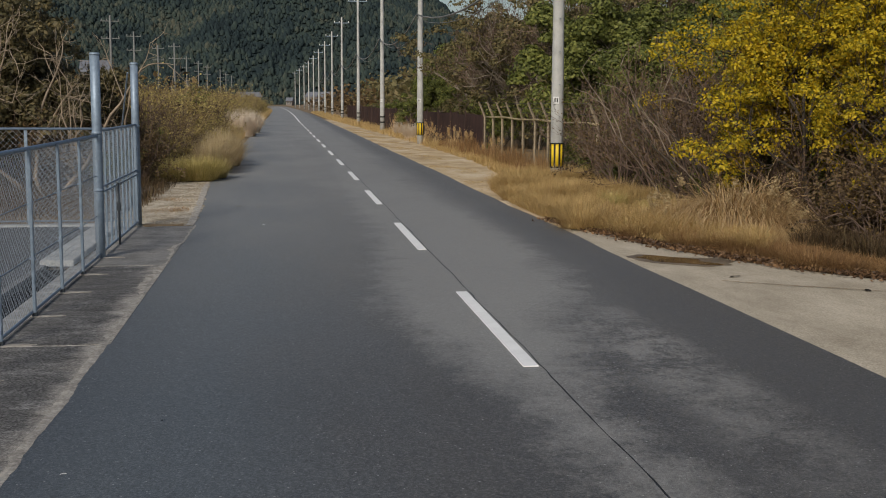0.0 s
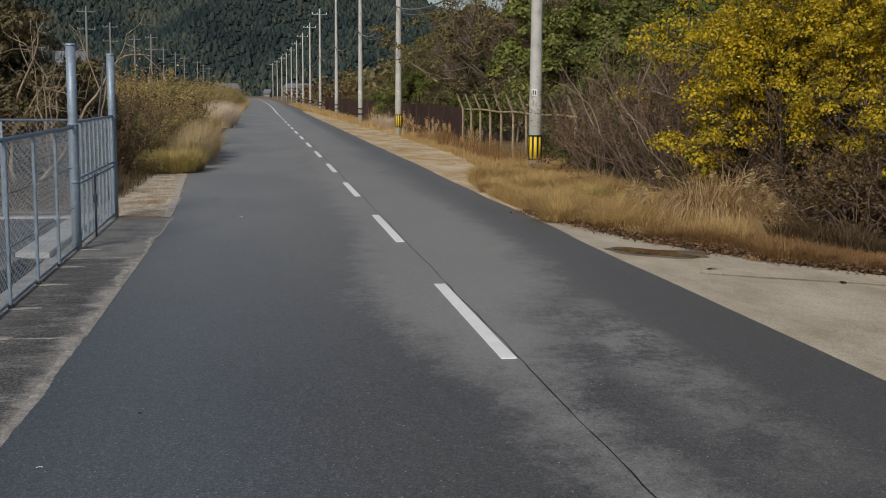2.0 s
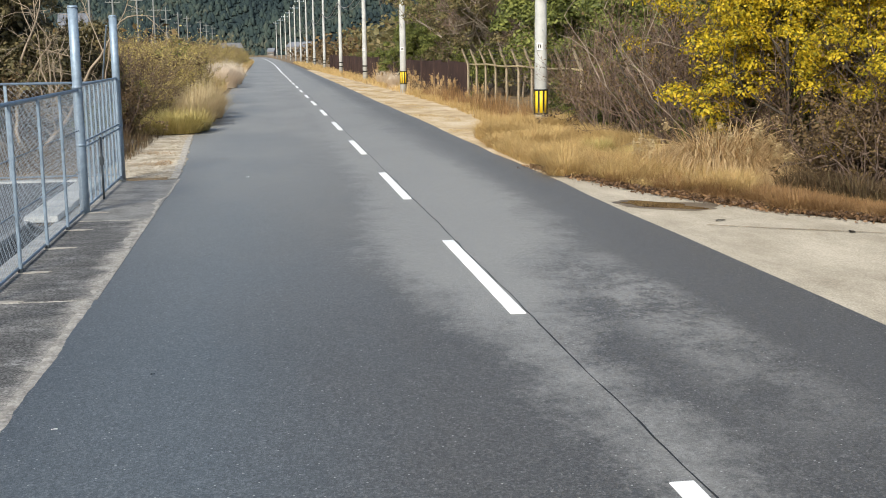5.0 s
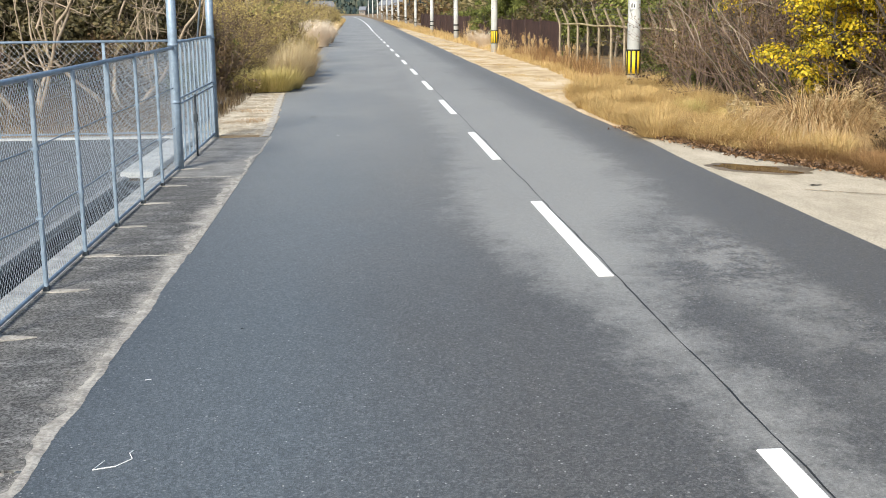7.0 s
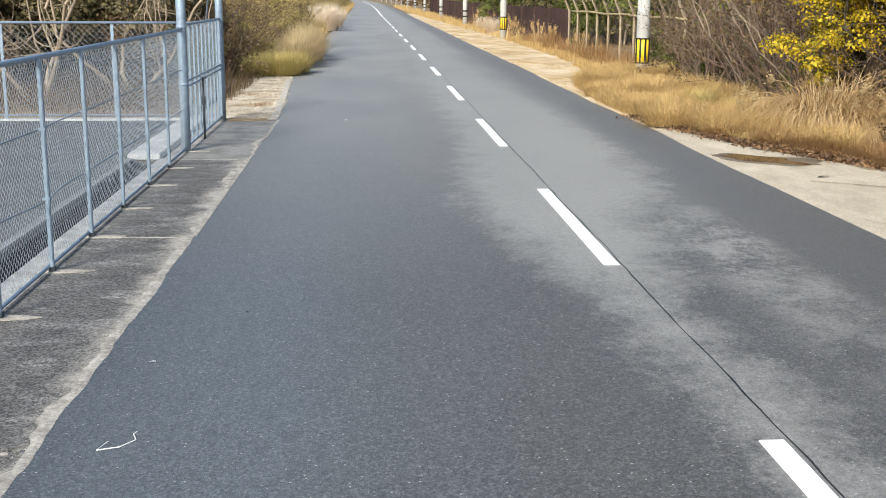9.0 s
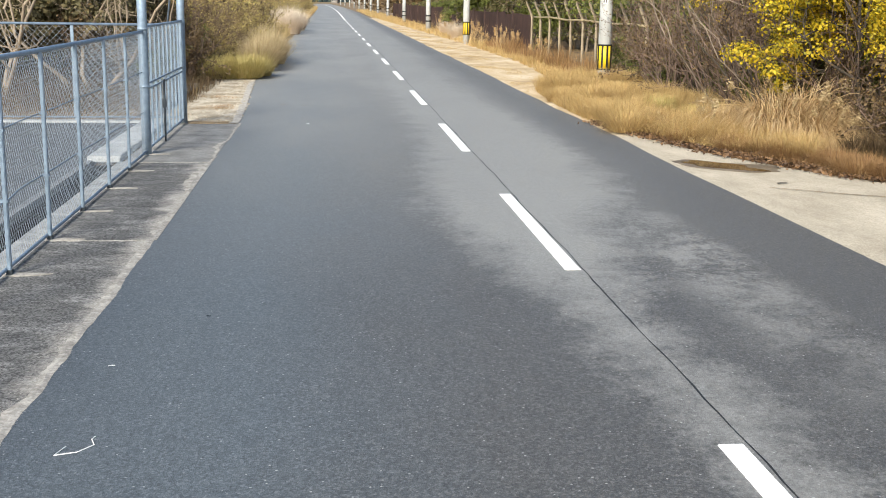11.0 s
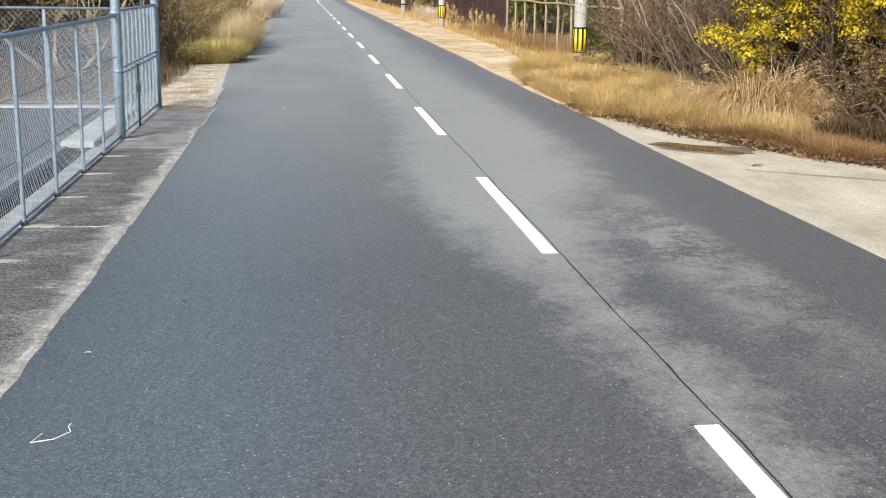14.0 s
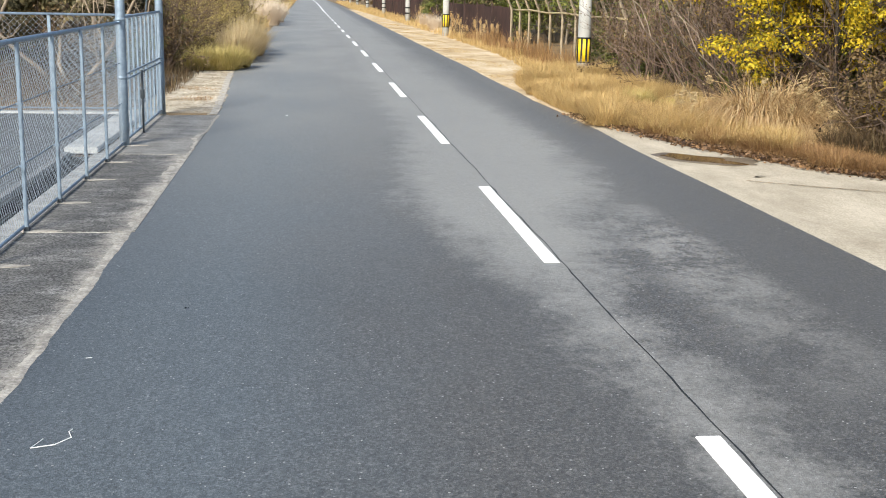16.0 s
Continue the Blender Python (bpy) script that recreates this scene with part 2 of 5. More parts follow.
GOLDGRASS = leaf_mat("dry golden grass", (0.22, 0.138, 0.052), (0.5, 0.337, 0.138), (0.66, 0.482, 0.23), (0.45, 0.345, 0.12))
RUSTGRASS = leaf_mat("russet dry grass", (0.12, 0.06, 0.026), (0.31, 0.18, 0.078), (0.46, 0.3, 0.14))
GREENGRASS = leaf_mat("yellow green grass", (0.25, 0.205, 0.06), (0.44, 0.365, 0.12), (0.58, 0.48, 0.2), (0.6, 0.48, 0.25))
REED = leaf_mat("bleached reed", (0.42, 0.26, 0.1), (0.62, 0.45, 0.23), (0.7, 0.56, 0.34))
TAWNY = leaf_mat("pale tawny grass", (0.24, 0.165, 0.08), (0.46, 0.345, 0.185), (0.62, 0.5, 0.31), (0.5, 0.42, 0.2))
TAN = leaf_mat("tawny dry reed", (0.17, 0.095, 0.04), (0.42, 0.275, 0.125), (0.6, 0.44, 0.24), (0.66, 0.52, 0.33))
PLUME = leaf_mat("pale grass plume", (0.55, 0.42, 0.29), (0.75, 0.64, 0.5), (0.8, 0.72, 0.6))
YLEAF = leaf_mat("yellow autumn leaf", (0.1, 0.1, 0.018), (0.27, 0.235, 0.02), (0.5, 0.375, 0.018), (0.66, 0.47, 0.022), (0.4, 0.25, 0.018), through=0.35)
DLEAF = leaf_mat("dusky olive leaf", (0.042, 0.04, 0.018), (0.11, 0.095, 0.044), (0.21, 0.165, 0.078), through=0.25)
GLEAF = leaf_mat("evergreen leaf", (0.05, 0.06, 0.018), (0.14, 0.16, 0.038), (0.27, 0.275, 0.07), through=0.25)
OLEAF = leaf_mat("olive autumn leaf", (0.075, 0.068, 0.03), (0.16, 0.14, 0.06), (0.24, 0.18, 0.08), through=0.25)
BLEAF = leaf_mat("brown dry leaf", (0.045, 0.03, 0.016), (0.12, 0.08, 0.037), (0.22, 0.15, 0.068), through=0.2)
VLEAF = leaf_mat("vine leaf", (0.13, 0.092, 0.046), (0.3, 0.22, 0.098), (0.45, 0.36, 0.125), (0.58, 0.475, 0.165), through=0.3)
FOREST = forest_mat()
# brown stalks, deepened in colour to hold the shade below the autumn crowns
SCRUB = leaf_mat("brown scrub stalk", (0.04, 0.027, 0.016), (0.095, 0.063, 0.034), (0.17, 0.115, 0.06), (0.1, 0.09, 0.038))
LITTER = leaf_mat("fallen leaves", (0.03, 0.017, 0.01), (0.1, 0.057, 0.03), (0.24, 0.14, 0.068), through=0.0)

# ---- mesh helpers ----


def mesh_ob(name, verts, faces, material, parent=None, label="", smooth=False):
    me = bpy.data.meshes.new(name)
    me.from_pydata([tuple(v) for v in verts], [], [tuple(f) for f in faces])
    me.materials.append(material)
    if smooth:
        me.shade_smooth()
    ob = new(name, me)
    if parent:
        ob.parent = parent
    if label:
        ob["label"] = label
    return ob


def part(name, bm, material, parent=None, label="", smooth=False):
    me = bpy.data.meshes.new(name)
    bm.to_mesh(me)
    bm.free()
    me.materials.append(material)
    if smooth:
        me.shade_smooth()
    ob = new(name, me)
    if parent:
        ob.parent = parent
    if label:
        ob["label"] = label
    return ob


def thing(name, label, category, group="", kind="", at=(0, 0, 0), rz=0):
    ob = new(name)
    ob.matrix_world = pose(*at, 0, 0, rz)
    return tagged(ob, label, category, group, kind)


def box(bm, size, at, bevel=0.0, m=None):
    made = bmesh.ops.create_cube(bm, size=1.0)["verts"]
    bmesh.ops.scale(bm, vec=size, verts=made)
    if bevel:
        edges = list({e for v in made for e in v.link_edges})
        made = list({v for f in bmesh.ops.bevel(bm, geom=edges, offset=bevel, segments=2, affect="EDGES")["faces"] for v in f.verts} | {v for v in made if v.is_valid})
    if m is not None:
        bmesh.ops.transform(bm, matrix=m, verts=made)
    bmesh.ops.translate(bm, vec=at, verts=made)
    return bm


def boxes(*specs, bevel=0.0):
    bm = bmesh.new()
    for size, at in specs:
        box(bm, size, at, bevel)
    return bm


def tube(pts, radii, sides=6, cap=True):
    """A bent, tapered tube round a line of points."""
    pts = np.asarray(pts, float)
    n = len(pts)
    rad = np.broadcast_to(np.asarray(radii, float), (n,))
    tang = np.gradient(pts, axis=0)
    tang /= np.linalg.norm(tang, axis=1)[:, None] + 1e-9
    ref = np.where(np.abs(tang[:, 2:]) > 0.9, [[1.0, 0, 0]], [[0, 0, 1.0]])
    u = np.cross(tang, ref)
    u /= np.linalg.norm(u, axis=1)[:, None] + 1e-9
    w = np.cross(tang, u)
    a = np.arange(sides) * 2 * np.pi / sides
    ring = np.cos(a)[None, :, None] * u[:, None] + np.sin(a)[None, :, None] * w[:, None]
    v = (pts[:, None] + rad[:, None, None] * ring).reshape(-1, 3)
    f = []
    for i in range(n - 1):
        for j in range(sides):
            k = (j + 1) % sides
            f.append((i * sides + j, i * sides + k, (i + 1) * sides + k, (i + 1) * sides + j))
    if cap:
        f.append(tuple(range(sides))[::-1])
        f.append(tuple((n - 1) * sides + j for j in range(sides)))
    return v, f


def merged(pieces):
    vs, fs, base = [], [], 0
    for v, f in pieces:
        vs.append(np.asarray(v))
        fs.extend(tuple(i + base for i in q) for q in f)
        base += len(v)
    return (np.concatenate(vs) if vs else np.zeros((0, 3))), fs


def tube_ob(name, pts, radii, material, parent=None, sides=8, label=""):
    v, f = tube(pts, radii, sides)
    return mesh_ob(name, v, f, material, parent, label, smooth=sides > 4)


def arr_ob(name, v, f, material, parent=None):
    """A large mesh from arrays whose faces all have the same number of corners."""
    me = bpy.data.meshes.new(name)
    n, c = f.shape
    me.vertices.add(len(v))
    me.vertices.foreach_set("co", v.astype(np.float32).ravel())
    me.loops.add(n * c)
    me.loops.foreach_set("vertex_index", f.astype(np.int32).ravel())
    me.polygons.add(n)
    me.polygons.foreach_set("loop_start", np.arange(0, n * c, c, dtype=np.int32))
    me.update(calc_edges=True)
    me.materials.append(material)
    ob = new(name, me)
    if parent:
        ob.parent = parent
    return ob


def blades(rng, base, height, width, lean, droop=0.5, face=None):
    """Grass blades: two tapered quads each, arching over. base: n x 3."""
    n = len(base)
    h = height * rng.uniform(0.55, 1.15, n)
    a = rng.uniform(0, 2 * np.pi, n) if face is None else face + rng.normal(0, 0.7, n)
    out = np.c_[np.cos(a), np.sin(a), np.zeros(n)]
    side = np.c_[-np.sin(a + rng.normal(0, 0.9, n)), np.cos(a), np.zeros(n)]
    ln = lean * rng.uniform(0.1, 1.3, n)
    w = (width * rng.uniform(0.6, 1.3, n))[:, None]
    up = np.array([0, 0, 1.0])
    mid = base + up * (h * 0.55)[:, None] + out * (h * ln * 0.35)[:, None]
    tip = base + up * (h * (1 - droop * ln * 0.6))[:, None] + out * (h * ln)[:, None]
    v = np.stack([base - side * w, base + side * w, mid + side * w * 0.8, mid - side * w * 0.8, tip + side * w * 0.15, tip - side * w * 0.15], 1).reshape(-1, 3)
    o = np.arange(n)[:, None] * 6
    f = np.concatenate([o + [0, 1, 2, 3], o + [3, 2, 4, 5]])
    return v, f


def arcs(rng, base, away, length, width, rise, fall, reach=(0.15, 1.0)):
    """Long arching blades of five pieces that leave the foot in direction away and hang over."""
    n = len(base)
    ln = length * rng.uniform(0.6, 1.15, n)
    up, dn = rise * rng.uniform(0.7, 1.15, n), fall * rng.uniform(0.5, 1.3, n)
    a = away + rng.normal(0, 0.45, n)
    out = np.c_[np.cos(a), np.sin(a), np.zeros(n)]
    reach = rng.uniform(*reach, n)
    side = np.c_[-np.sin(a), np.cos(a), np.zeros(n)]
    rows = []
    for t in np.linspace(0, 1, 6):
        p = base + out * (ln * reach * t ** 1.3 * 0.85)[:, None]
        p[:, 2] += ln * (up * t * 1.35 - dn * reach * t ** 2.4)
        p[:, 2] = np.maximum(p[:, 2], 0.02)
        w = (width * (1 - 0.85 * t) * rng.uniform(0.8, 1.2, n))[:, None]
        rows += [p - side * w, p + side * w]
    v = np.stack(rows, 1).reshape(-1, 3)
    o = np.arange(n)[:, None] * 12
    f = np.concatenate([o + [2 * k, 2 * k + 1, 2 * k + 3, 2 * k + 2] for k in range(5)])
    return v, f


def leaves(rng, centre, size, flat=0.5, long=1.6, normal=None):
    """Folded leaves: two triangles each, at the given centres; normal: the way they face, roughly."""
    n = len(centre)
    d = rng.normal(0, 1, (n, 3))
    d[:, 2] = d[:, 2] * flat - 0.35
    s = np.cross(d, rng.normal(0, 1, (n, 3)) if normal is None else normal + rng.normal(0, 0.38, (n, 3)))
    s /= np.linalg.norm(s, axis=1)[:, None]
    if normal is not None:
        d = np.cross(normal + rng.normal(0, 0.3, (n, 3)), s)
    d /= np.linalg.norm(d, axis=1)[:, None]
    nm = np.cross(d, s)
    z = (size * rng.uniform(0.6, 1.3, n))[:, None]
    a, b = centre - d * z * long * 0.5, centre + d * z * long * 0.5
    l, r = centre + s * z * 0.5 + nm * z * 0.15, centre - s * z * 0.5 + nm * z * 0.15
    v = np.stack([a, l, b, r], 1).reshape(-1, 3)
    o = np.arange(n)[:, None] * 4
    return v, np.concatenate([o + [0, 1, 2], o + [0, 2, 3]])


def clump_leaves(rng, branches, n, count, radius, size):
    """Leaves in layered sprays round the ends of branches, facing outward and up."""
    tips = np.array([p[-1] for p, r, d in branches if d <= 1])
    c = tips[rng.integers(0, len(tips), count)]
    k = rng.integers(0, count, n)
    u = rng.normal(0, 1, (n, 3))
    u /= np.linalg.norm(u, axis=1)[:, None]
    u[:, 2] = np.abs(u[:, 2]) * 1.25 - 0.5
    rad = (radius * rng.uniform(0.6, 1.3, count))[k] * rng.uniform(0.55, 1.08, n)
    pts = c[k] + u * rad[:, None] * [1, 1, 0.85]
    return leaves(rng, pts, size, normal=u + [0, 0, 0.35])


def grow(rng, start, way, length, radius, depth, kids, wild=0.35, rise=0.15, shrink=0.62, out=None, spread=0.8):
    """Branches as (points, radii, depth), from a stem that splits."""
    out = [] if out is None else out
    n = 5
    pts, d = [np.array(start, float)], np.array(way, float)
    for _ in range(n - 1):
        d = d + rng.normal(0, wild * 0.45, 3) + np.array([0, 0, rise])
        d /= np.linalg.norm(d)
        pts.append(pts[-1] + d * length / (n - 1))
    rad = np.linspace(radius, radius * 0.5, n)
    out.append((np.array(pts), rad, depth))
    if depth > 0:
        for i in range(kids):
            at = rng.uniform(0.3, 1.0) if i else 1.0
            j = min(int(at * (n - 1)), n - 2)
            fr = at * (n - 1) - j
            p = pts[j] * (1 - fr) + pts[j + 1] * fr
            k = d + rng.normal(0, spread, 3)
            k /= np.linalg.norm(k)
            grow(rng, p, k, length * shrink * rng.uniform(0.75, 1.2), max(radius * 0.55, 0.0055), depth - 1, kids, wild, rise, shrink, out, spread)
    return out


def branch_mesh(branches, want):
    return merged([tube(p, r, 6 if d > 2 else 4 if d > 1 else 3, cap=False) for p, r, d in branches if want(d)])


def leaf_points(rng, branches, n, around, max_depth=1):
    tips = [p for p, r, d in branches if d <= max_depth]
    pick = rng.integers(0, len(tips), n)
    fr = rng.uniform(0, 1, n)
    pts = np.array([tips[i][min(int(f * 4), 3)] + (tips[i][min(int(f * 4), 3) + 1] - tips[i][min(int(f * 4), 3)]) * (f * 4 % 1) for i, f in zip(pick, fr)])
    return pts + rng.normal(0, around, (n, 3))


def tree(name, label, category, seed, height, stems, kids, depth, bark, twig, leafm, nleaf, leafsize, around=0.12, spread=0.75, rise=0.12, lean=0.35, radius=None, low=0.1, group="", clump=None):
    rng = np.random.default_rng(seed)
    top = thing(name, label, category, group)
    radius = radius or height * 0.016
    br = []
    for _ in range(stems):
        a = rng.uniform(0, 2 * np.pi)
        w = np.array([math.cos(a) * lean, math.sin(a) * lean, 1.0])
        grow(rng, np.array([math.cos(a) * low, math.sin(a) * low, -0.08]), w / np.linalg.norm(w), height * 0.42, radius, depth, kids, rise=rise, out=br, spread=spread)
    fit = height / max(p[:, 2].max() for p, r, d in br)
    br = [(p * fit, r, d) for p, r, d in br]
    v, f = branch_mesh(br, lambda d: d >= 2)
    mesh_ob("trunk", v, f, bark, top, smooth=True)
    v, f = branch_mesh(br, lambda d: d < 2)
    tagged(mesh_ob("branching", v, f, twig, top), kind="stuff")
    if nleaf:
        v, f = clump_leaves(rng, br, nleaf, *clump, leafsize) if clump else leaves(rng, leaf_points(rng, br, nleaf, around), leafsize)
        arr_ob("crown", v, f, leafm, top)
    return top


def place(ob, spots):
    """Moves the thing to the first spot (x, y, z, turn, size) and sets copies at the others."""
    for x, y, z, turn, s in spots[1:]:
        copy_thing(ob, pose(x, y, z, 0, 0, turn) @ Matrix.Diagonal((s, s, s, 1)))
    x, y, z, turn, s = spots[0]
    ob.matrix_world = pose(x, y, z, 0, 0, turn) @ Matrix.Diagonal((s, s, s, 1))


def patch(name, outline, z, material, label, category, thick=0.03, rough=0.0, seed=3, kind="structure"):
    """A thin slab with an uneven outline, top at z."""
    rng = np.random.default_rng(seed)
    pts = []
    n = len(outline)
    for i in range(n):
        a, b = np.array(outline[i]), np.array(outline[(i + 1) % n])
        steps = max(1, int(np.linalg.norm(b - a) / 0.25)) if rough else 1
        for k in range(steps):
            p = a + (b - a) * k / steps
            pts.append(p + (rng.normal(0, rough, 2) if rough else 0))
    bm = bmesh.new()
    fc = bm.faces.new([bm.verts.new((p[0], p[1], z)) for p in pts])
    if fc.normal.z < 0:
        fc.normal_flip()
    ex = bmesh.ops.extrude_face_region(bm, geom=[fc])
    bmesh.ops.translate(bm, vec=(0, 0, -thick), verts=[e for e in ex["geom"] if isinstance(e, bmesh.types.BMVert)])
    bm.normal_update()
    bmesh.ops.recalc_face_normals(bm, faces=bm.faces)
    ob = part(name, bm, material)
    return tagged(ob, label, category, kind=kind)


def strip(name, y0, y1, step, left, right, z, material, label, category, rough=0.04, seed=3, skirt=0.06):
    """A long thin bed between two edges given as functions of y, with dropped sides."""
    rng = np.random.default_rng(seed)
    ys = np.arange(y0, y1 + step / 2, step)
    n = len(ys)
    l = np.array([left(y) for y in ys]) + rng.normal(0, rough, n)
    r = np.maximum(np.array([right(y) for y in ys]) + rng.normal(0, rough, n), l + 0.02)
    rows = [np.c_[l, ys, np.full(n, z - skirt)], np.c_[l, ys, np.full(n, z)]]
    rows += [np.c_[l + (r - l) * t, ys, np.full(n, z)] for t in (0.33, 0.66)]
    rows += [np.c_[r, ys, np.full(n, z)], np.c_[r, ys, np.full(n, z - skirt)]]
    f = [(k * n + i, (k + 1) * n + i, (k + 1) * n + i + 1, k * n + i + 1) for k in range(len(rows) - 1) for i in range(n - 1)]
    return tagged(mesh_ob(name, np.concatenate(rows), f, material), label, category, kind="structure")


# ---- ground, road, pavements ----
def ground_sheet():
    xs = [-3000, -1200, -500, -200, -80, -40, -20, -10, -5, -3.3, -2.9, 0, 5, 8, 10, 20, 40, 80, 200, 500, 1200, 3000]
    ys = [-600, -200, -60, -20, -4, 8, 16.9, 25, 40, 60, 100, 160, 250, 400, 800, 1500, 4000]
    v = [(x, y, -0.04) for y in ys for x in xs]
    w = len(xs)
    f = []
    for j in range(len(ys) - 1):
        for i in range(w - 1):
            if xs[i] == -3.3 and -4 <= ys[j] < 16.9:
                continue  # the gutter runs here
            f.append((j * w + i, j * w + i + 1, (j + 1) * w + i + 1, (j + 1) * w + i))
    return tagged(mesh_ob("ground", v, f, EARTH), "brown earth with dry grass reaching the hills", "ground", kind="structure")


ground_sheet()


def road():
    """The carriageway: straight, then bending gently to the left far off."""
    ys = [-20 + 2 * i for i in range(60)] + [100 + 10 * i for i in range(41)]
    v, f = [], []
    rng = np.random.default_rng(5)
    for y in ys:
        bend = -max(0, y - 150) ** 2 * 0.00004
        left = -1.76 if y < 11.4 else -1.68 if y < 22 else min(-1.66, -1.75 - (y - 24) * 0.04) if y < 34 else -2.15
        left += rng.normal(0, 0.03) + bend
        right = 5.0 + rng.normal(0, 0.03) + bend
        for x, z in ((left, -0.12), (left, 0.0), (2.2 + bend, 0.012), (right, 0.0), (right, -0.12)):
            v.append((x, y, z))
    for j in range(len(ys) - 1):
        for i in range(4):
            a = j * 5 + i
            f.append((a, a + 1, a + 6, a + 5))
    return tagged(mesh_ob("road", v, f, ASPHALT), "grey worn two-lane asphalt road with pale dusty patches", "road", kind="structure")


road()


def dash(y, length):
    bm = boxes(((0.14, length, 0.012), (0, 0, 0)), bevel=0.004)
    ob = part("lane_dash", bm, PAINT)
    ob.matrix_world = pose(2.105 - max(0, y - 40) * 0.004, y, 0.014)
    return tagged(ob, "white painted centre line dash on the asphalt", "road marking", "centre line dashes", "structure")


for i in range(-1, 16):
    dash(11.95 + 8.24 * (i - 1) if i != 1 else 11.96, 4.1)
tagged(mesh_ob("solid_line", [(x - max(0, y - 150) ** 2 * 0.00004, y, z) for y in range(131, 420, 12) for x, z in ((1.62, 0.01), (1.62, 0.022), (1.8, 0.022), (1.8, 0.01))],
               [(4 * j + i, 4 * j + i + 1, 4 * j + i + 5, 4 * j + i + 4) for j in range(24) for i in range(3)], PAINT),
       "solid white centre line far along the road", "road marking", kind="structure")


def joint_line():
    rng = np.random.default_rng(9)
    ys = np.arange(-2, 70, 0.25)
    x = 2.2 + 0.008 * np.sin(ys * 1.3) + 0.004 * np.sin(ys * 3.7) + rng.normal(0, 0.004, len(ys))
    w = 0.0035 + rng.uniform(0, 0.005, len(ys))
    v = np.concatenate([np.c_[x - w, ys, np.full(len(ys), 0.0135)], np.c_[x + w, ys, np.full(len(ys), 0.0135)]])
    n = len(ys)
    return tagged(mesh_ob("joint", v, [(i, i + n, i + n + 1, i + 1) for i in range(n - 1)], TAR), "thin dark paving joint along the centre line", "joint", kind="structure")


joint_line()


# left: concrete apron by the fence, in panels
apron = thing("pavement", "dark stained concrete apron between fence and road", "pavement", kind="structure")
for a, b in ((-4, 5.845), (5.875, 11.345), (11.38, 16.85), (16.885, 22.2)):
    edge = -1.75 if b < 12 else -1.655
    part("slab", boxes(((edge + 2.9, b - a, 0.16), ((edge - 2.9) / 2, (a + b) / 2, -0.075)), bevel=0.006), SLAB if b < 20 else FARSLAB, apron)
for y in (5.83, 11.33, 16.83):
    rng = np.random.default_rng(int(y * 7))
    xs = np.linspace(-2.66, -1.84, 30)
    mid, half = y + np.cumsum(rng.normal(0, 0.004, 30)), rng.uniform(0.006, 0.026, 30)
    mesh_ob("joint_mortar", np.concatenate([np.c_[xs, mid - half, np.full(30, 0.006)], np.c_[xs, mid, np.full(30, 0.011)], np.c_[xs, mid + half, np.full(30, 0.006)]]),
            [(r * 30 + i, r * 30 + i + 1, r * 30 + i + 31, r * 30 + i + 30) for r in (0, 1) for i in range(29)], SAND, apron, "crumbled pale joint mortar")


def edge_grit():
    """The pale uneven line of grit where apron and asphalt meet."""
    rng = np.random.default_rng(4)
    ys = np.arange(-3, 22.3, 0.05)
    n = len(ys)
    wob = np.convolve(rng.normal(0, 1, n + 24), np.ones(25) / 25, "valid") * 0.2
    fray = np.convolve(rng.normal(0, 1, n + 6), np.ones(7) / 7, "valid")
    l = np.interp(ys, [0, 8, 10, 12, 15, 22], [-1.81, -1.79, -1.765, -1.74, -1.71, -1.67]) + wob * 0.9 + fray * 0.05
    r = np.interp(ys, [0, 8, 12, 15, 22], [-1.74, -1.71, -1.69, -1.66, -1.64]) + wob * 0.3 + fray * 0.012
    l = np.minimum(np.minimum(l, r - 0.02), np.where(ys < 11.4, -1.765, -1.67))
    z = np.full(n, 0.008)
    m = 5000
    cy = rng.uniform(-2, 22.2, m)
    i = np.clip(((cy + 3) / 0.05).astype(int), 0, n - 1)
    t = np.where(rng.uniform(0, 1, m) < 0.5, 0.1 - rng.exponential(0.45, m), rng.uniform(-0.1, 1.12, m))
    cx = l[i] + (r - l)[i] * t
    s = rng.uniform(0.002, 0.006, m)
    q = rng.uniform(0, 6.28, (m, 1)) + np.array([0, 1.5, 3.2, 4.6]) + rng.normal(0, 0.3, (m, 4))
    k = s[:, None] * rng.uniform(0.6, 1.3, (m, 4))
    chip = np.stack([cx[:, None] + np.cos(q) * k, cy[:, None] + np.sin(q) * k * 1.5, np.broadcast_to(0.0088 + 0.0006 * rng.uniform(0, 1, (m, 1)), (m, 4))], 2)
    tagged(arr_ob("grit_chips", chip.reshape(-1, 3), np.arange(4 * m).reshape(m, 4), SAND), "pale grit scattered along the apron's edge", "grit", kind="stuff")
    v = np.concatenate([np.c_[l, ys, z - 0.002], np.c_[(l + r) / 2, ys, z], np.c_[r, ys, z - 0.006]])
    f = [(k * n + i, (k + 1) * n + i, (k + 1) * n + i + 1, k * n + i + 1) for k in (0, 1) for i in range(n - 1)]
    return tagged(mesh_ob("trim", v, f, SAND), "pale sandy grit along the apron's edge", "grit", kind="structure")


edge_grit()
strip("gravel_patch", 22.25, 38, 0.25, lambda y: -3.3, lambda y: float(np.interp(y, [22, 26, 33, 38], [-1.68, -1.76, -2.05, -2.15])), 0.006, GRAVEL, "dry pale gravel with dead moss beyond the apron", "gravel", 0.03, 14)
def gravel_edge(y):
    return float(np.interp(y, [22, 26, 33, 38], [-1.68, -1.8, -2.07, -2.15]))


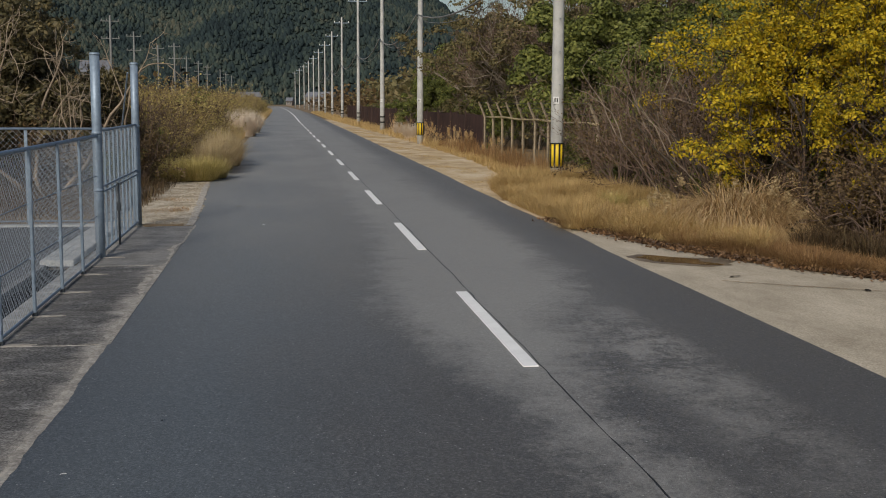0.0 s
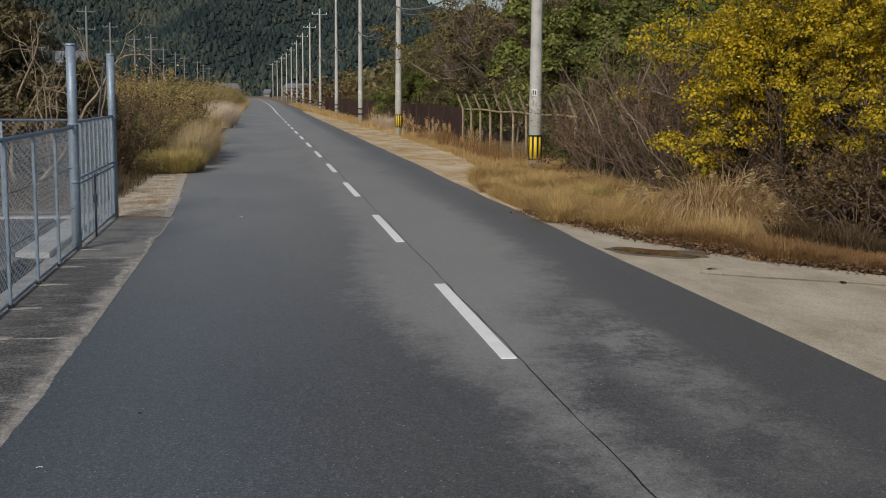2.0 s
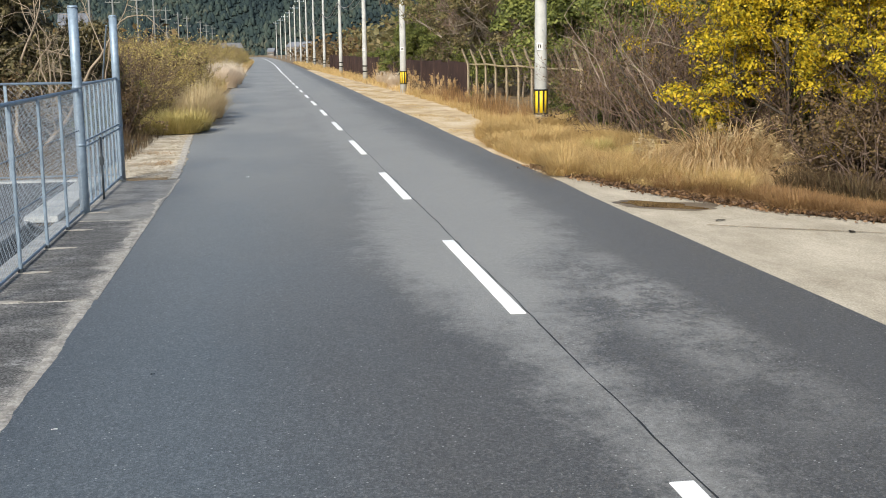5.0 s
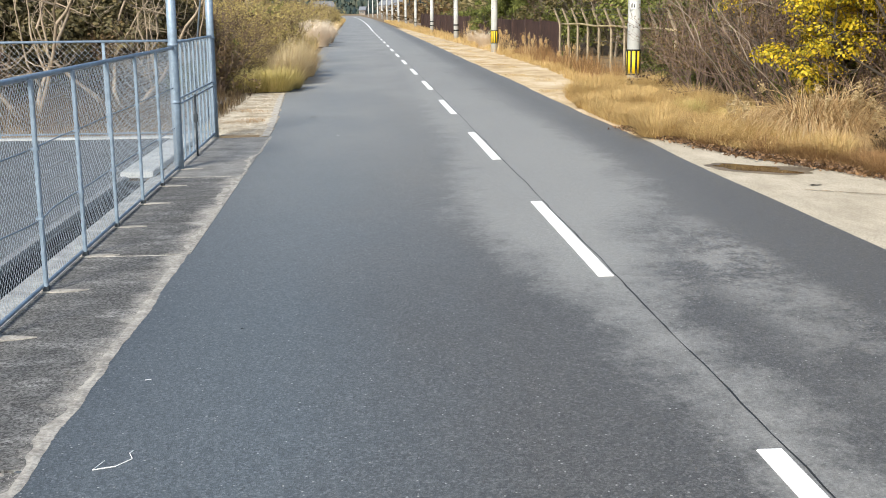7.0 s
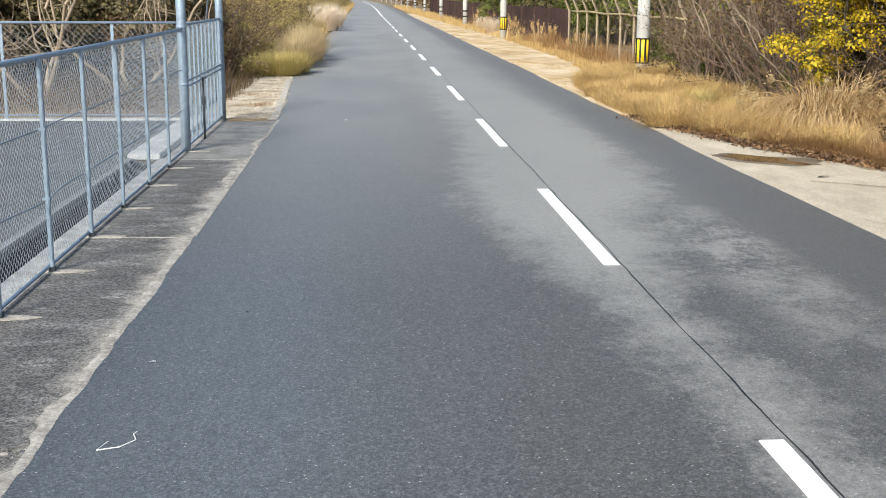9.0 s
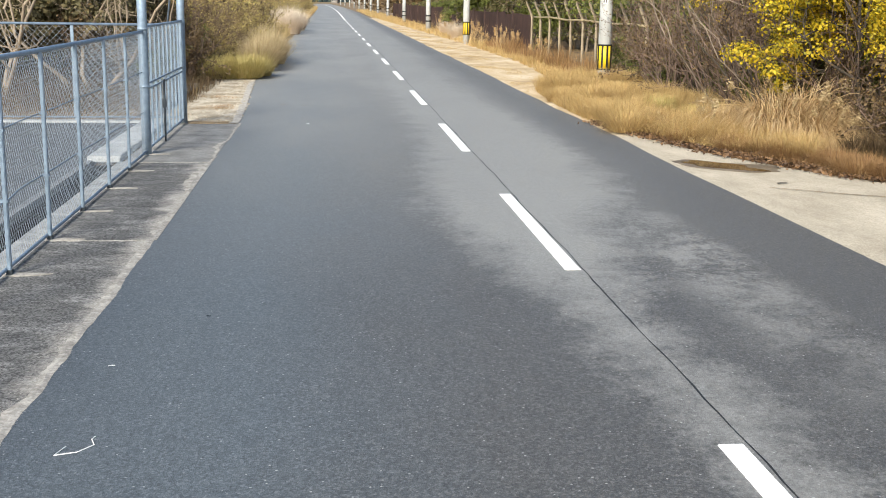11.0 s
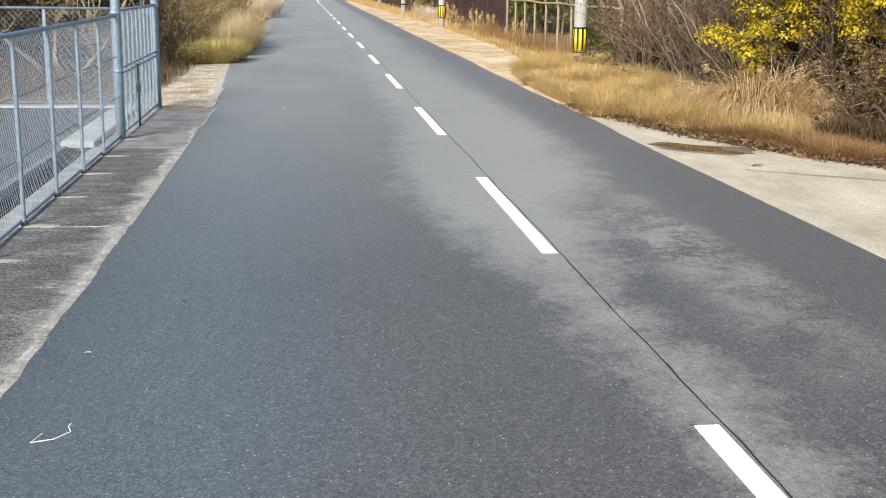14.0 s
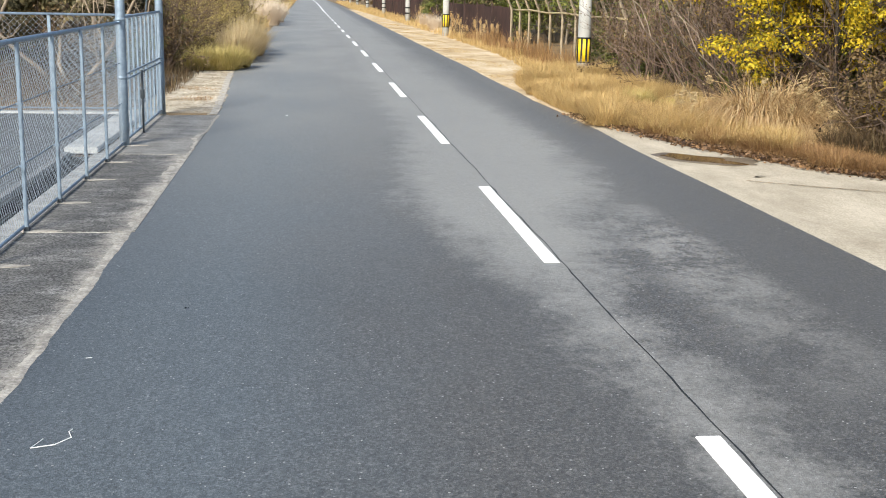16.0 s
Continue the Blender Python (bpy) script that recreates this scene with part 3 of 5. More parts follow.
strip("trim", 22.3, 33.5, 0.12, lambda y: gravel_edge(y) - 0.13, lambda y: gravel_edge(y) + 0.015, 0.012, SAND, "pale crumbled rim between gravel and asphalt", "grit", 0.01, 15, 0.02)
patch("drain_gap", [(-2.62, 22.2), (-1.78, 22.2), (-1.85, 22.45), (-2.62, 22.6)], 0.014, EARTH, "dark soil in the gap at the apron's end", "soil", 0.03, 0.04)

# the yard behind the fence
yard = thing("yard", "grey weathered asphalt yard behind the wire fence", "yard", kind="structure")
part("floor", boxes(((17, 27, 0.05), (-11.8, 8.9, -0.025))), YARD, yard)
kerb = thing("kerb", "light concrete kerb under the wire fence", "kerb", kind="structure")
part("strip", boxes(((0.275, 20.9, 0.142), (-2.8275, 6.45, -0.059)), bevel=0.006), KERB, kerb)
part("rim", boxes(((0.1, 20.9, 0.16), (-3.35, 6.45, -0.05)), bevel=0.008), RIM, kerb)
gutter = thing("gutter", "dark open concrete gutter beside the fence", "gutter", kind="structure")
part("bed", boxes(((0.4, 20.9, 0.06), (-3.1, 6.45, -0.52))), SHADEDARK, gutter)
part("side", boxes(((0.03, 20.9, 0.44), (-2.98, 6.45, -0.28))), SHADEDARK, gutter)
part("side", boxes(((0.03, 20.9, 0.44), (-3.31, 6.45, -0.28))), SHADEDARK, gutter)
part("end_wall", boxes(((0.4, 0.06, 0.5), (-3.12, 16.95, -0.29))), SHADEDARK, gutter)
cover = thing("gutter_cover", "light grey concrete cover over the gutter", "cover", kind="structure")
for y in (17.55, 18.65, 19.75, 20.85, 21.85):
    part("cover_slab", boxes(((0.46, 1.08, 0.09), (-3.18, y, 0.03)), bevel=0.01), LEDGE, cover)
ledge = tagged(part("ledge", boxes(((14, 0.28, 0.14), (-9.7, 22.45, -0.035)), bevel=0.01), LEDGE), "light concrete ledge under the back fence", "ledge", kind="structure")

# right: pale apron, puddle, straw verge
APRON_EDGE = [(-4, 14.0), (8, 13.0), (11.5, 10.0), (14.2, 7.9), (15.6, 7.0), (17.8, 6.0), (21, 5.4), (24, 5.02)]


def apron_edge(y):
    return float(np.interp(y, [p[0] for p in APRON_EDGE], [p[1] for p in APRON_EDGE]))


strip("side_apron", -4, 24, 0.25, lambda y: 4.9, apron_edge, -0.004, PALE, "pale sandy concrete apron beside the road", "pavement", 0.04)
strip("verge", 21, 150, 0.35, lambda y: 4.88, lambda y: float(np.interp(y, [21, 24, 30, 45, 70, 150], [5.3, 5.9, 7.6, 8.45, 8.45, 8.2])), 0.0, STRAW, "straw covered sandy verge along the road", "verge", 0.06, 12)


def crack_line():
    rng = np.random.default_rng(8)
    x = np.arange(5.6, 13, 0.12)
    y = 14.6 - (x - 5.6) * 0.55 - 0.05 * (x - 5.6) ** 2 + np.cumsum(rng.normal(0, 0.012, len(x)))
    w = 0.012 + rng.uniform(0, 0.012, len(x))
    n = len(x)
    v = np.concatenate([np.c_[x, y - w, np.full(n, 0.0075)], np.c_[x, y + w, np.full(n, 0.0075)]])
    return tagged(mesh_ob("crack", v, [(i, i + 1, i + n + 1, i + n) for i in range(n - 1)], EARTH), "earth-filled crack across the pale apron", "crack", kind="structure")


crack_line()


def blot(cx, cy, a, b, turn, seed, n=44):
    """An uneven closed outline."""
    rng = np.random.default_rng(seed)
    ph = rng.uniform(0, 6.28, 5)
    out = []
    for i in range(n):
        q = i * 2 * math.pi / n
        r = 1 + sum(0.13 / (k + 1) ** 0.4 * math.sin((k + 2) * q + ph[k]) for k in range(5))
        x, y = a * r * math.cos(q), b * r * math.sin(q)
        out.append((cx + x * math.cos(turn) - y * math.sin(turn), cy + x * math.sin(turn) + y * math.cos(turn)))
    return out


WET = concrete_mat("wet sandy concrete", (0.09, 0.068, 0.045), (0.2, 0.155, 0.105), 2.5, 28, rough=0.5)
patch("wet_stain", blot(5.72, 16.58, 0.92, 0.4, -0.8, 5), 0.0, WET, "damp brown stain round the puddle", "stain", 0.003)


def puddle():
    k = Mat("shallow muddy water", 0.05, spec=0.5)
    m = k.done(k.ramp(k.noise(3), (0.3, (0.02, 0.013, 0.008)), (0.7, (0.06, 0.038, 0.02))), k.noise(6, 2), 0.002, 0.1)
    return patch("puddle", blot(5.66, 16.62, 0.66, 0.27, -0.8, 6), 0.004, m, "shallow muddy brown puddle on the pale apron", "puddle", 0.003)


puddle()

# ---- fence with chain link ----


def link_mesh(name, length, low, high, parent, step=0.072, r=0.0018, along="y", at=(0, 0)):
    """Crossing slanted wires, clipped to a rectangle."""
    hgt = high - low
    pieces = []
    for way in (1, -1):
        c = -hgt
        while c < length + hgt:
            u0, u1 = (c, c + hgt) if way == 1 else (c + hgt, c)
            p, q = [u0, low], [u1, high]
            lo, hi = 0.0, 1.0
            du = u1 - u0
            for lim in (0, length):
                t = (lim - u0) / du
                if (du > 0) == (lim == 0):
                    lo = max(lo, t)
                else:
                    hi = min(hi, t)
            if hi - lo > 0.02:
                a = (u0 + du * lo, low + hgt * lo)
                b = (u0 + du * hi, low + hgt * hi)
                off = 0.003 * way
                pts = [(at[0] + off, at[1] + s[0], s[1]) if along == "y" else (at[0] + s[0], at[1] + off, s[1]) for s in (a, b)]
                pieces.append(tube(pts, r, 3, cap=False))
            c += step
    v, f = merged(pieces)
    return mesh_ob(name, v, f, WIRE, parent, "grey chain-link mesh")


FX = -2.69
fence = thing("wire_fence", "galvanised steel chain-link fence with a round top rail", "fence")
ypost = [1.0, 2.5, 4.0, 5.5, 6.95, 8.45, 9.93, 11.4, 12.95, 14.55, 16.05]
for y in ypost:
    p = part("post", boxes(((0.034, 0.05, 1.8), (FX + 0.028, y, 0.88)), bevel=0.006), ZINC, fence)
    for z in (1.21, 0.63):
        part("clip", boxes(((0.06, 0.056, 0.022), (FX + 0.022, y, z))), ZINC, p)
    part("foot", boxes(((0.05, 0.06, 0.05), (FX + 0.028, y, 0.026))), IRON, p)
tube_ob("top_rail", [(FX, 0.5, 1.79), (FX, 17.78, 1.79)], 0.024, ZINC, fence, 10)
tube_ob("bottom_rail", [(FX, 0.5, 0.05), (FX, 17.78, 0.05)], 0.017, ZINC, fence, 8)
for z in (1.21, 0.63):
    ys = np.arange(0.5, 17.8, 0.4)
    sag = [(FX - 0.01, y, z + (0.035 * math.sin(y * 1.7) if z < 1 and y < 10.5 else 0.004 * math.sin(y * 3))) for y in ys]
    tube_ob("tension_wire", sag, 0.006, ZINC, fence, 5)
link_mesh("mesh", 17.2, 0.06, 1.78, fence, at=(FX - 0.012, 0.55))


def tall_post(y):
    ob = thing("gate_post", "tall round galvanised steel gate post with flat cap", "post", "gate posts", at=(FX, y, 0))
    tube_ob("shaft", [(0, 0, -0.1), (0, 0, 1.0), (0, 0, 2.0), (0, 0, 2.95)], 0.07, ZINC, ob, 20)
    tube_ob("cap", [(0, 0, 2.95), (0, 0, 2.962), (0, 0, 2.985)], [0.076, 0.076, 0.06], ZINC, ob, 20)
    for z in (1.0, 1.83):
        tube_ob("collar", [(0, 0, z - 0.02), (0, 0, z + 0.02)], 0.076, ZINC, ob, 20)
    return ob


tall_post(17.78)
tall_post(22.34)
gate = thing("steel_gate", "closed galvanised steel gate with upright bars and mesh", "gate")
for z, r in ((1.86, 0.022), (0.08, 0.02), (1.03, 0.016), (0.95, 0.016)):
    tube_ob("rail", [(FX + 0.01, 17.86, z), (FX + 0.01, 22.26, z)], r, ZINC, gate, 8)
for i, y in enumerate(np.linspace(17.95, 22.2, 10)):
    w = 0.05 if i in (0, 9) else 0.034
    part("bar", boxes(((0.03, w, 1.77), (FX + 0.01, y, 0.97)), bevel=0.005), ZINC, gate)
bolt = tube_ob("drop_bolt", [(FX + 0.06, 19.4, 1.0), (FX + 0.06, 19.4, 0.005)], 0.016, IRON, gate, 8, "dark iron drop bolt")
part("bolt_box", boxes(((0.06, 0.09, 0.14), (FX + 0.06, 19.4, 0.62)), bevel=0.01), IRON, bolt)
part("bolt_handle", boxes(((0.03, 0.12, 0.03), (FX + 0.09, 19.45, 0.98)), bevel=0.006), IRON, bolt)
part("lock_plate", boxes(((0.012, 0.14, 0.2), (FX + 0.035, 21.2, 0.55)), bevel=0.003), ZINC, gate, "pale lock plate")
link_mesh("mesh", 4.3, 0.09, 1.85, gate, at=(FX - 0.012, 17.9))

for i, y in enumerate(ypost + [17.78]):
    rng = np.random.default_rng(60 + i)
    k = rng.uniform(0.7, 1.3)
    ob = patch("mortar_patch", [(-2.78, y - 0.07), (-2.62, y - 0.06), (-2.5 + 0.08 * k, y - 0.035), (-2.42 + 0.08 * k, y + 0.0), (-2.46, y + 0.035), (-2.62, y + 0.05), (-2.78, y + 0.06)], 0.013, SAND, "pale mortar smeared round a fence post's foot", "mortar", 0.012, 0.012, 60 + i)

back = thing("back_fence", "galvanised chain-link fence closing the yard", "fence")
for x in (-4.65, -6.65, -8.65, -10.65, -12.65, -14.65):
    part("post", boxes(((0.055, 0.04, 1.76), (x, 22.42, 0.91)), bevel=0.006), ZINC, back)
tube_ob("top_rail", [(-16.5, 22.4, 1.785), (FX, 22.4, 1.785)], 0.024, ZINC, back, 10)
tube_ob("bottom_rail", [(-16.5, 22.4, 0.1), (FX, 22.4, 0.1)], 0.016, ZINC, back, 8)
link_mesh("mesh", 13.6, 0.08, 1.77, back, along="x", at=(-16.4, 22.39), step=0.11)
pipe = tagged(mesh_ob("stay_pipe", *tube([(-2.8, 22.3, 2.8), (-3.1, 23.6, 1.75)], 0.016, 6), ZINC), "thin slanting steel stay behind the gate post", "stay")

# ---- utility poles ----


def utility_pole(seed, height=12.8, arms=True, band=True):
    ob = thing("utility_pole", "tall grey concrete utility pole with a striped band", "utility pole", "poles along the road")
    zs = np.linspace(-0.3, height, 7)
    tube_ob("shaft", [(0, 0, z) for z in zs], np.linspace(0.19, 0.1, 7), POLE, ob, 20)
    if band:
        b = tube_ob("hazard_band", [(0, 0, 0.5), (0, 0, 1.16)], [0.197, 0.194], YELLOW, ob, 24, "yellow and black striped band")
        for i in range(9):
            a = i * 2 * math.pi / 9
            bm = boxes(((0.008, 0.055, 0.62), (0.197, 0, 0)))
            s = part("stripe", bm, BLACK, b)
            s.matrix_world = pose(0, 0, 0.83, 0, 0, math.degrees(a))
        for z in (0.5, 1.16):
            tube_ob("edge_ring", [(0, 0, z - 0.02), (0, 0, z + 0.02)], 0.203, BLACK, b, 24)
    else:
        for z in (0.75, 1.15):
            tube_ob("black_ring", [(0, 0, z - 0.05), (0, 0, z + 0.05)], 0.196, BLACK, ob, 20)
    for i, z in enumerate(np.arange(1.9, height - 1.5, 0.45)):
        s = 1 if i % 2 else -1
        tube_ob("step_bolt", [(0, s * 0.1, z), (0, s * 0.3, z)], 0.009, ZINC, ob, 5)
    for z in (3.2, 5.2, 7.0):
        tube_ob("clamp", [(0, 0, z - 0.025), (0, 0, z + 0.025)], 0.185 - z * 0.007, ZINC, ob, 16)
    plate = part("number_plate", boxes(((0.17, 0.012, 0.2), (-0.075, -0.172, 2.36)), bevel=0.003), WHITE, ob, "small white number plate")
    for dx in (-0.11, -0.045):
        part("bar_mark", boxes(((0.03, 0.004, 0.11), (dx, -0.18, 2.36))), BLACK, plate)
    if arms:
        for z in (height - 0.7, ):
            arm = part("crossarm", boxes(((1.9, 0.09, 0.09), (0, 0.13, z)), bevel=0.008), ZINC, ob, "steel crossarm")
            for dx in (-0.88, -0.3, 0.88):
                tube_ob("insulator", [(dx, 0.13, z + 0.04), (dx, 0.13, z + 0.1), (dx, 0.13, z + 0.16), (dx, 0.13, z + 0.24)], [0.03, 0.075, 0.06, 0.035], INSULATOR, arm, 10)
    return ob


RIGHT_POLES = [(7.6, 32.7), (7.38, 64.6), (7.4, 90), (7.4, 119), (7.4, 152), (7.4, 183), (7.35, 213), (7.2, 245), (7.0, 280), (6.6, 315), (6.0, 350), (5.2, 390), (4.2, 430)]
first = utility_pole(1)
place(first, [(x, y, -0.02, 3 * math.sin(i * 2.1), 1.0) for i, (x, y) in enumerate(RIGHT_POLES[:2])])
ringed = utility_pole(2, band=False)
tagged(ringed, "tall grey concrete utility pole with black rings")
place(ringed, [(x, y, -0.02, 3 * math.sin(i * 1.7), 1.0) for i, (x, y) in enumerate(RIGHT_POLES[2:])])
LEFT_POLES = [(-23.5, 122), (-21, 152), (-22.4, 187), (-23.2, 230), (-19.5, 222), (-22.3, 285), (-22, 320), (-22, 356), (-20.5, 400), (-21, 450), (-21, 500)]


def small_pole():
    ob = thing("power_pole", "distant concrete power pole with two crossarms", "utility pole", "poles across the fields")
    tube_ob("shaft", [(0, 0, -0.3), (0, 0, 6), (0, 0, 12.7)], [0.2, 0.16, 0.11], FARPOLE, ob, 10)
    for z in (12.0, 9.9):
        arm = part("crossarm", boxes(((2.2, 0.1, 0.1), (0, 0.12, z))), FARPOLE, ob)
        for dx in (-1.0, -0.4, 1.0):
            tube_ob("insulator", [(dx, 0.12, z + 0.04), (dx, 0.12, z + 0.12), (dx, 0.12, z + 0.26)], [0.04, 0.09, 0.04], FARPOLE, arm, 8)
    return ob


place(small_pole(), [(x, y, -0.02, 9 * math.sin(i * 1.3), 1.0) for i, (x, y) in enumerate(LEFT_POLES)])


def cable(points, height, dx, sag, r, label):
    for (x0, y0), (x1, y1) in zip(points, points[1:]):
        pts = [(x0 + dx + (x1 - x0) * t, y0 + (y1 - y0) * t, height - sag * 4 * t * (1 - t)) for t in np.linspace(0, 1, 11)]
        v, f = tube(pts, r, 5)
        tagged(mesh_ob("overhead_cable", v, f, CABLE, smooth=True), label, "cable", "cables between poles")


span = [(7.8, 2)] + RIGHT_POLES
cable(span[:9], 6.95, -0.2, 0.95, 0.042, "thick grey overhead cable sagging between poles")
cable(span[:9], 6.6, 0.16, 0.8, 0.018, "thin grey overhead cable sagging between poles")
for dx in (-0.88, -0.3, 0.88):
    cable(span[:7], 12.36, dx, 0.35, 0.008, "thin overhead power line between crossarms")

# ---- right boundary: rusty sheets and posts with bent arms ----
RX = 8.5
sheet = thing("sheet_fence", "rust brown corrugated steel sheet fence", "fence")


def corrugated(y0, y1, h):
    ys = np.arange(y0, y1 + 0.001, 0.05)
    x = RX + 0.018 * np.sin(ys * 2 * np.pi / 0.2)
    n = len(ys)
    v = np.concatenate([np.c_[x + o, ys, np.full(n, z)] for o in (-0.004, 0.004) for z in (-0.05, h)])
    f = []
    for i in range(n - 1):
        f += [(i, i + 1, n + i + 1, n + i), (2 * n + i + 1, 2 * n + i, 3 * n + i, 3 * n + i + 1), (n + i, n + i + 1, 3 * n + i + 1, 3 * n + i)]
    return v, f


rng = np.random.default_rng(21)
y = 50.3
while y < 160:
    h = 1.72 + rng.normal(0, 0.02)
    v, f = corrugated(y, y + 2.5, h)
    mesh_ob("panel", v, f, RUST, sheet)
    y += 2.5
for yy in np.arange(50.2, 160, 5):
    part("stake", boxes(((0.07, 0.07, 1.9), (RX - 0.06, yy, 0.9))), RUST, sheet)
posts = thing("barbed_post_fence", "weathered concrete posts with bent arms and a yellowed rail", "fence")


def bent_post(y):
    pts = [(RX, y, -0.1), (RX, y, 0.8), (RX, y, 1.62), (RX - 0.05, y, 1.78), (RX - 0.17, y, 2.05), (RX - 0.26, y, 2.28)]
    return tube_ob("post", pts, [0.05, 0.05, 0.05, 0.046, 0.04, 0.035], POST, posts, 4)


for y in np.arange(50.1, 31, -2.05):
    bent_post(y)
tube_ob("rail", [(RX - 0.03, yy, 1.68 + 0.02 * math.sin(yy)) for yy in np.arange(31.5, 50.4, 1.0)], 0.035, RAIL, posts, 6)
for dx, z in ((-0.12, 1.95), (-0.19, 2.1), (-0.26, 2.26)):
    tube_ob("barbed_wire", [(RX + dx, 31.3, z), (RX + dx, 40, z - 0.03), (RX + dx, 50.1, z)], 0.005, IRON, posts, 3)
for z in (0.6, 1.15):
    tube_ob("strand", [(RX, 31.3, z), (RX, 50.1, z)], 0.006, IRON, posts, 3)

# low concrete culvert beside the gravel
culvert = thing("culvert_wall", "weathered low concrete culvert wall by the gravel", "wall", kind="structure")
part("wall", boxes(((0.35, 7.5, 0.22), (-3.45, 27.2, 0.03)), bevel=0.02), SLAB, culvert)
part("cap", boxes(((1.6, 1.3, 0.16), (-4.3, 43.0, 0.35)), bevel=0.03), SHADEDARK, culvert, "dark slab over the ditch")
part("pier", boxes(((1.3, 1.0, 0.34), (-4.3, 43.0, 0.12)), bevel=0.02), SHADEDARK, culvert)

# ---- far distance: wooded hill, houses, end of the road ----


def hill_height(x, y):
    """Ridge falling to the right, with spurs."""
    ridge = 160 - 68 / (1 + np.exp(-(x - 135) / 28)) - 45 / (1 + np.exp(-(x - 260) / 30)) - 40 / (1 + np.exp((x + 620) / 80)) + 10 * np.sin(x / 47 + 1) + 6 * np.sin(x / 19)
    t = np.clip((y - 760) / (1250 - 760), 0, 1)
    spur = 0.1 * np.sin(x / 60 + y / 140) + 0.07 * np.sin(x / 27 - y / 90)
    return ridge * np.clip(t ** 0.85 + spur * np.sin(np.pi * t), 0, 1.2)


def hill():
    xs, ys = np.linspace(-900, 700, 90), np.concatenate([np.linspace(740, 1260, 30), [1500, 1800]])
    gx, gy = np.meshgrid(xs, ys)
    z = hill_height(gx, gy) - 1
    z[-1] = -5
    w = len(xs)
    v = np.c_[gx.ravel(), gy.ravel(), z.ravel()]
    f = np.array([(j * w + i, j * w + i + 1, (j + 1) * w + i + 1, (j + 1) * w + i) for j in range(len(ys) - 1) for i in range(w - 1)])
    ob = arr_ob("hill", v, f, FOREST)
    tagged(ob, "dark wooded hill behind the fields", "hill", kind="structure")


hill()


def hill_woods():
    """Separate rounded and pointed crowns crowded over the slope."""
    rng = np.random.default_rng(31)
    n, k = 66000, 6
    x, y = rng.uniform(-450, 320, n), 745 + 520 * rng.uniform(0, 1, n) ** 0.9
    z = hill_height(x, y) - 0.5
    seen = (z < 112) | (x > 60)
    x, y, z = x[seen], y[seen], z[seen]
    n = len(x)
    wide = 0.6 + 1.7 * rng.uniform(0, 1, n) ** 1.8
    tall = wide * rng.uniform(1.3, 3.2, n)
    a = np.arange(k) * 2 * np.pi / k + rng.uniform(0, 1, (n, 1))
    rows = []
    for up, r in ((0.05, 0.95), (0.5, 0.85)):
        rr = wide[:, None] * r * rng.uniform(0.65, 1.25, (n, k))
        rows.append(np.stack([x[:, None] + np.cos(a) * rr, y[:, None] + np.sin(a) * rr, z[:, None] + tall[:, None] * (up + rng.normal(0, 0.09, (n, k)))], 2))
    tip = np.stack([x + rng.normal(0, 0.25, n), y, z + tall], 1)[:, None]
    v = np.concatenate(rows + [tip], 1).reshape(-1, 3)
    o = (np.arange(n) * (2 * k + 1))[:, None]
    f = []
    for i in range(k):
        j = (i + 1) % k
        f += [o + [i, j, k + j], o + [i, k + j, k + i], o + [k + i, k + j, 2 * k]]
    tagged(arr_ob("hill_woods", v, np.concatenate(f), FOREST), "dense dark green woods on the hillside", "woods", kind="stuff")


hill_woods()


def house(at, size, wall, roof, rz=0, e=0.5):
    w, d, h = size
    ob = thing("house", "small distant house with pale walls and a grey roof", "house", "far houses", at=at, rz=rz)
    part("wall", boxes(((w, d, h + 0.1), (0, 0, h / 2 - 0.05))), wall, ob)
    for i in range(int(h / 0.45)):
        part("siding", boxes(((w + 0.05, d + 0.05, 0.05), (0, 0, 0.4 + i * 0.45))), roof, ob)
    bm = bmesh.new()
    p = [bm.verts.new(q) for q in ((-w / 2 - e, -d / 2 - e, h - 0.02), (w / 2 + e, -d / 2 - e, h - 0.02), (w / 2 + e, d / 2 + e, h - 0.02), (-w / 2 - e, d / 2 + e, h - 0.02), (-w / 2 - e, 0, h + d * 0.3), (w / 2 + e, 0, h + d * 0.3))]
    for q in ((0, 1, 5, 4), (2, 3, 4, 5), (1, 2, 5), (3, 0, 4), (3, 2, 1, 0)):
        bm.faces.new([p[i] for i in q])
    part("roof", bm, roof, ob)
    for i in range(3):
        win = part("window", boxes(((w * 0.16, 0.06, h * 0.3), (-w * 0.3 + i * w * 0.3, -d / 2 - 0.02, h * 0.6))), IRON, ob)
        part("sill", boxes(((w * 0.2, 0.12, 0.08), (-w * 0.3 + i * w * 0.3, -d / 2 - 0.05, h * 0.42))), WHITE, win)
    return ob


HWALL = flat_mat("pale house wall", (0.42, 0.42, 0.4), 0.8, vary=0.1, scale=1)
DWALL = flat_mat("dull brown house wall", (0.2, 0.17, 0.14), 0.8, vary=0.2, scale=1)
HROOF = flat_mat("grey tile roof", (0.16, 0.17, 0.19), 0.7, vary=0.2, scale=3)
house((-9.35, 62, 0), (1.3, 2.0, 3.7), HWALL, HROOF, 6, 0.08)
house((3.2, 600, 0), (3.0, 6, 2.2), DWALL, HROOF, -10, 0.3)
house((-16, 560, 0), (10, 8, 4.0), DWALL, HROOF, 15)
house((18, 600, 0), (12, 8, 4.5), DWALL, HROOF, -25)

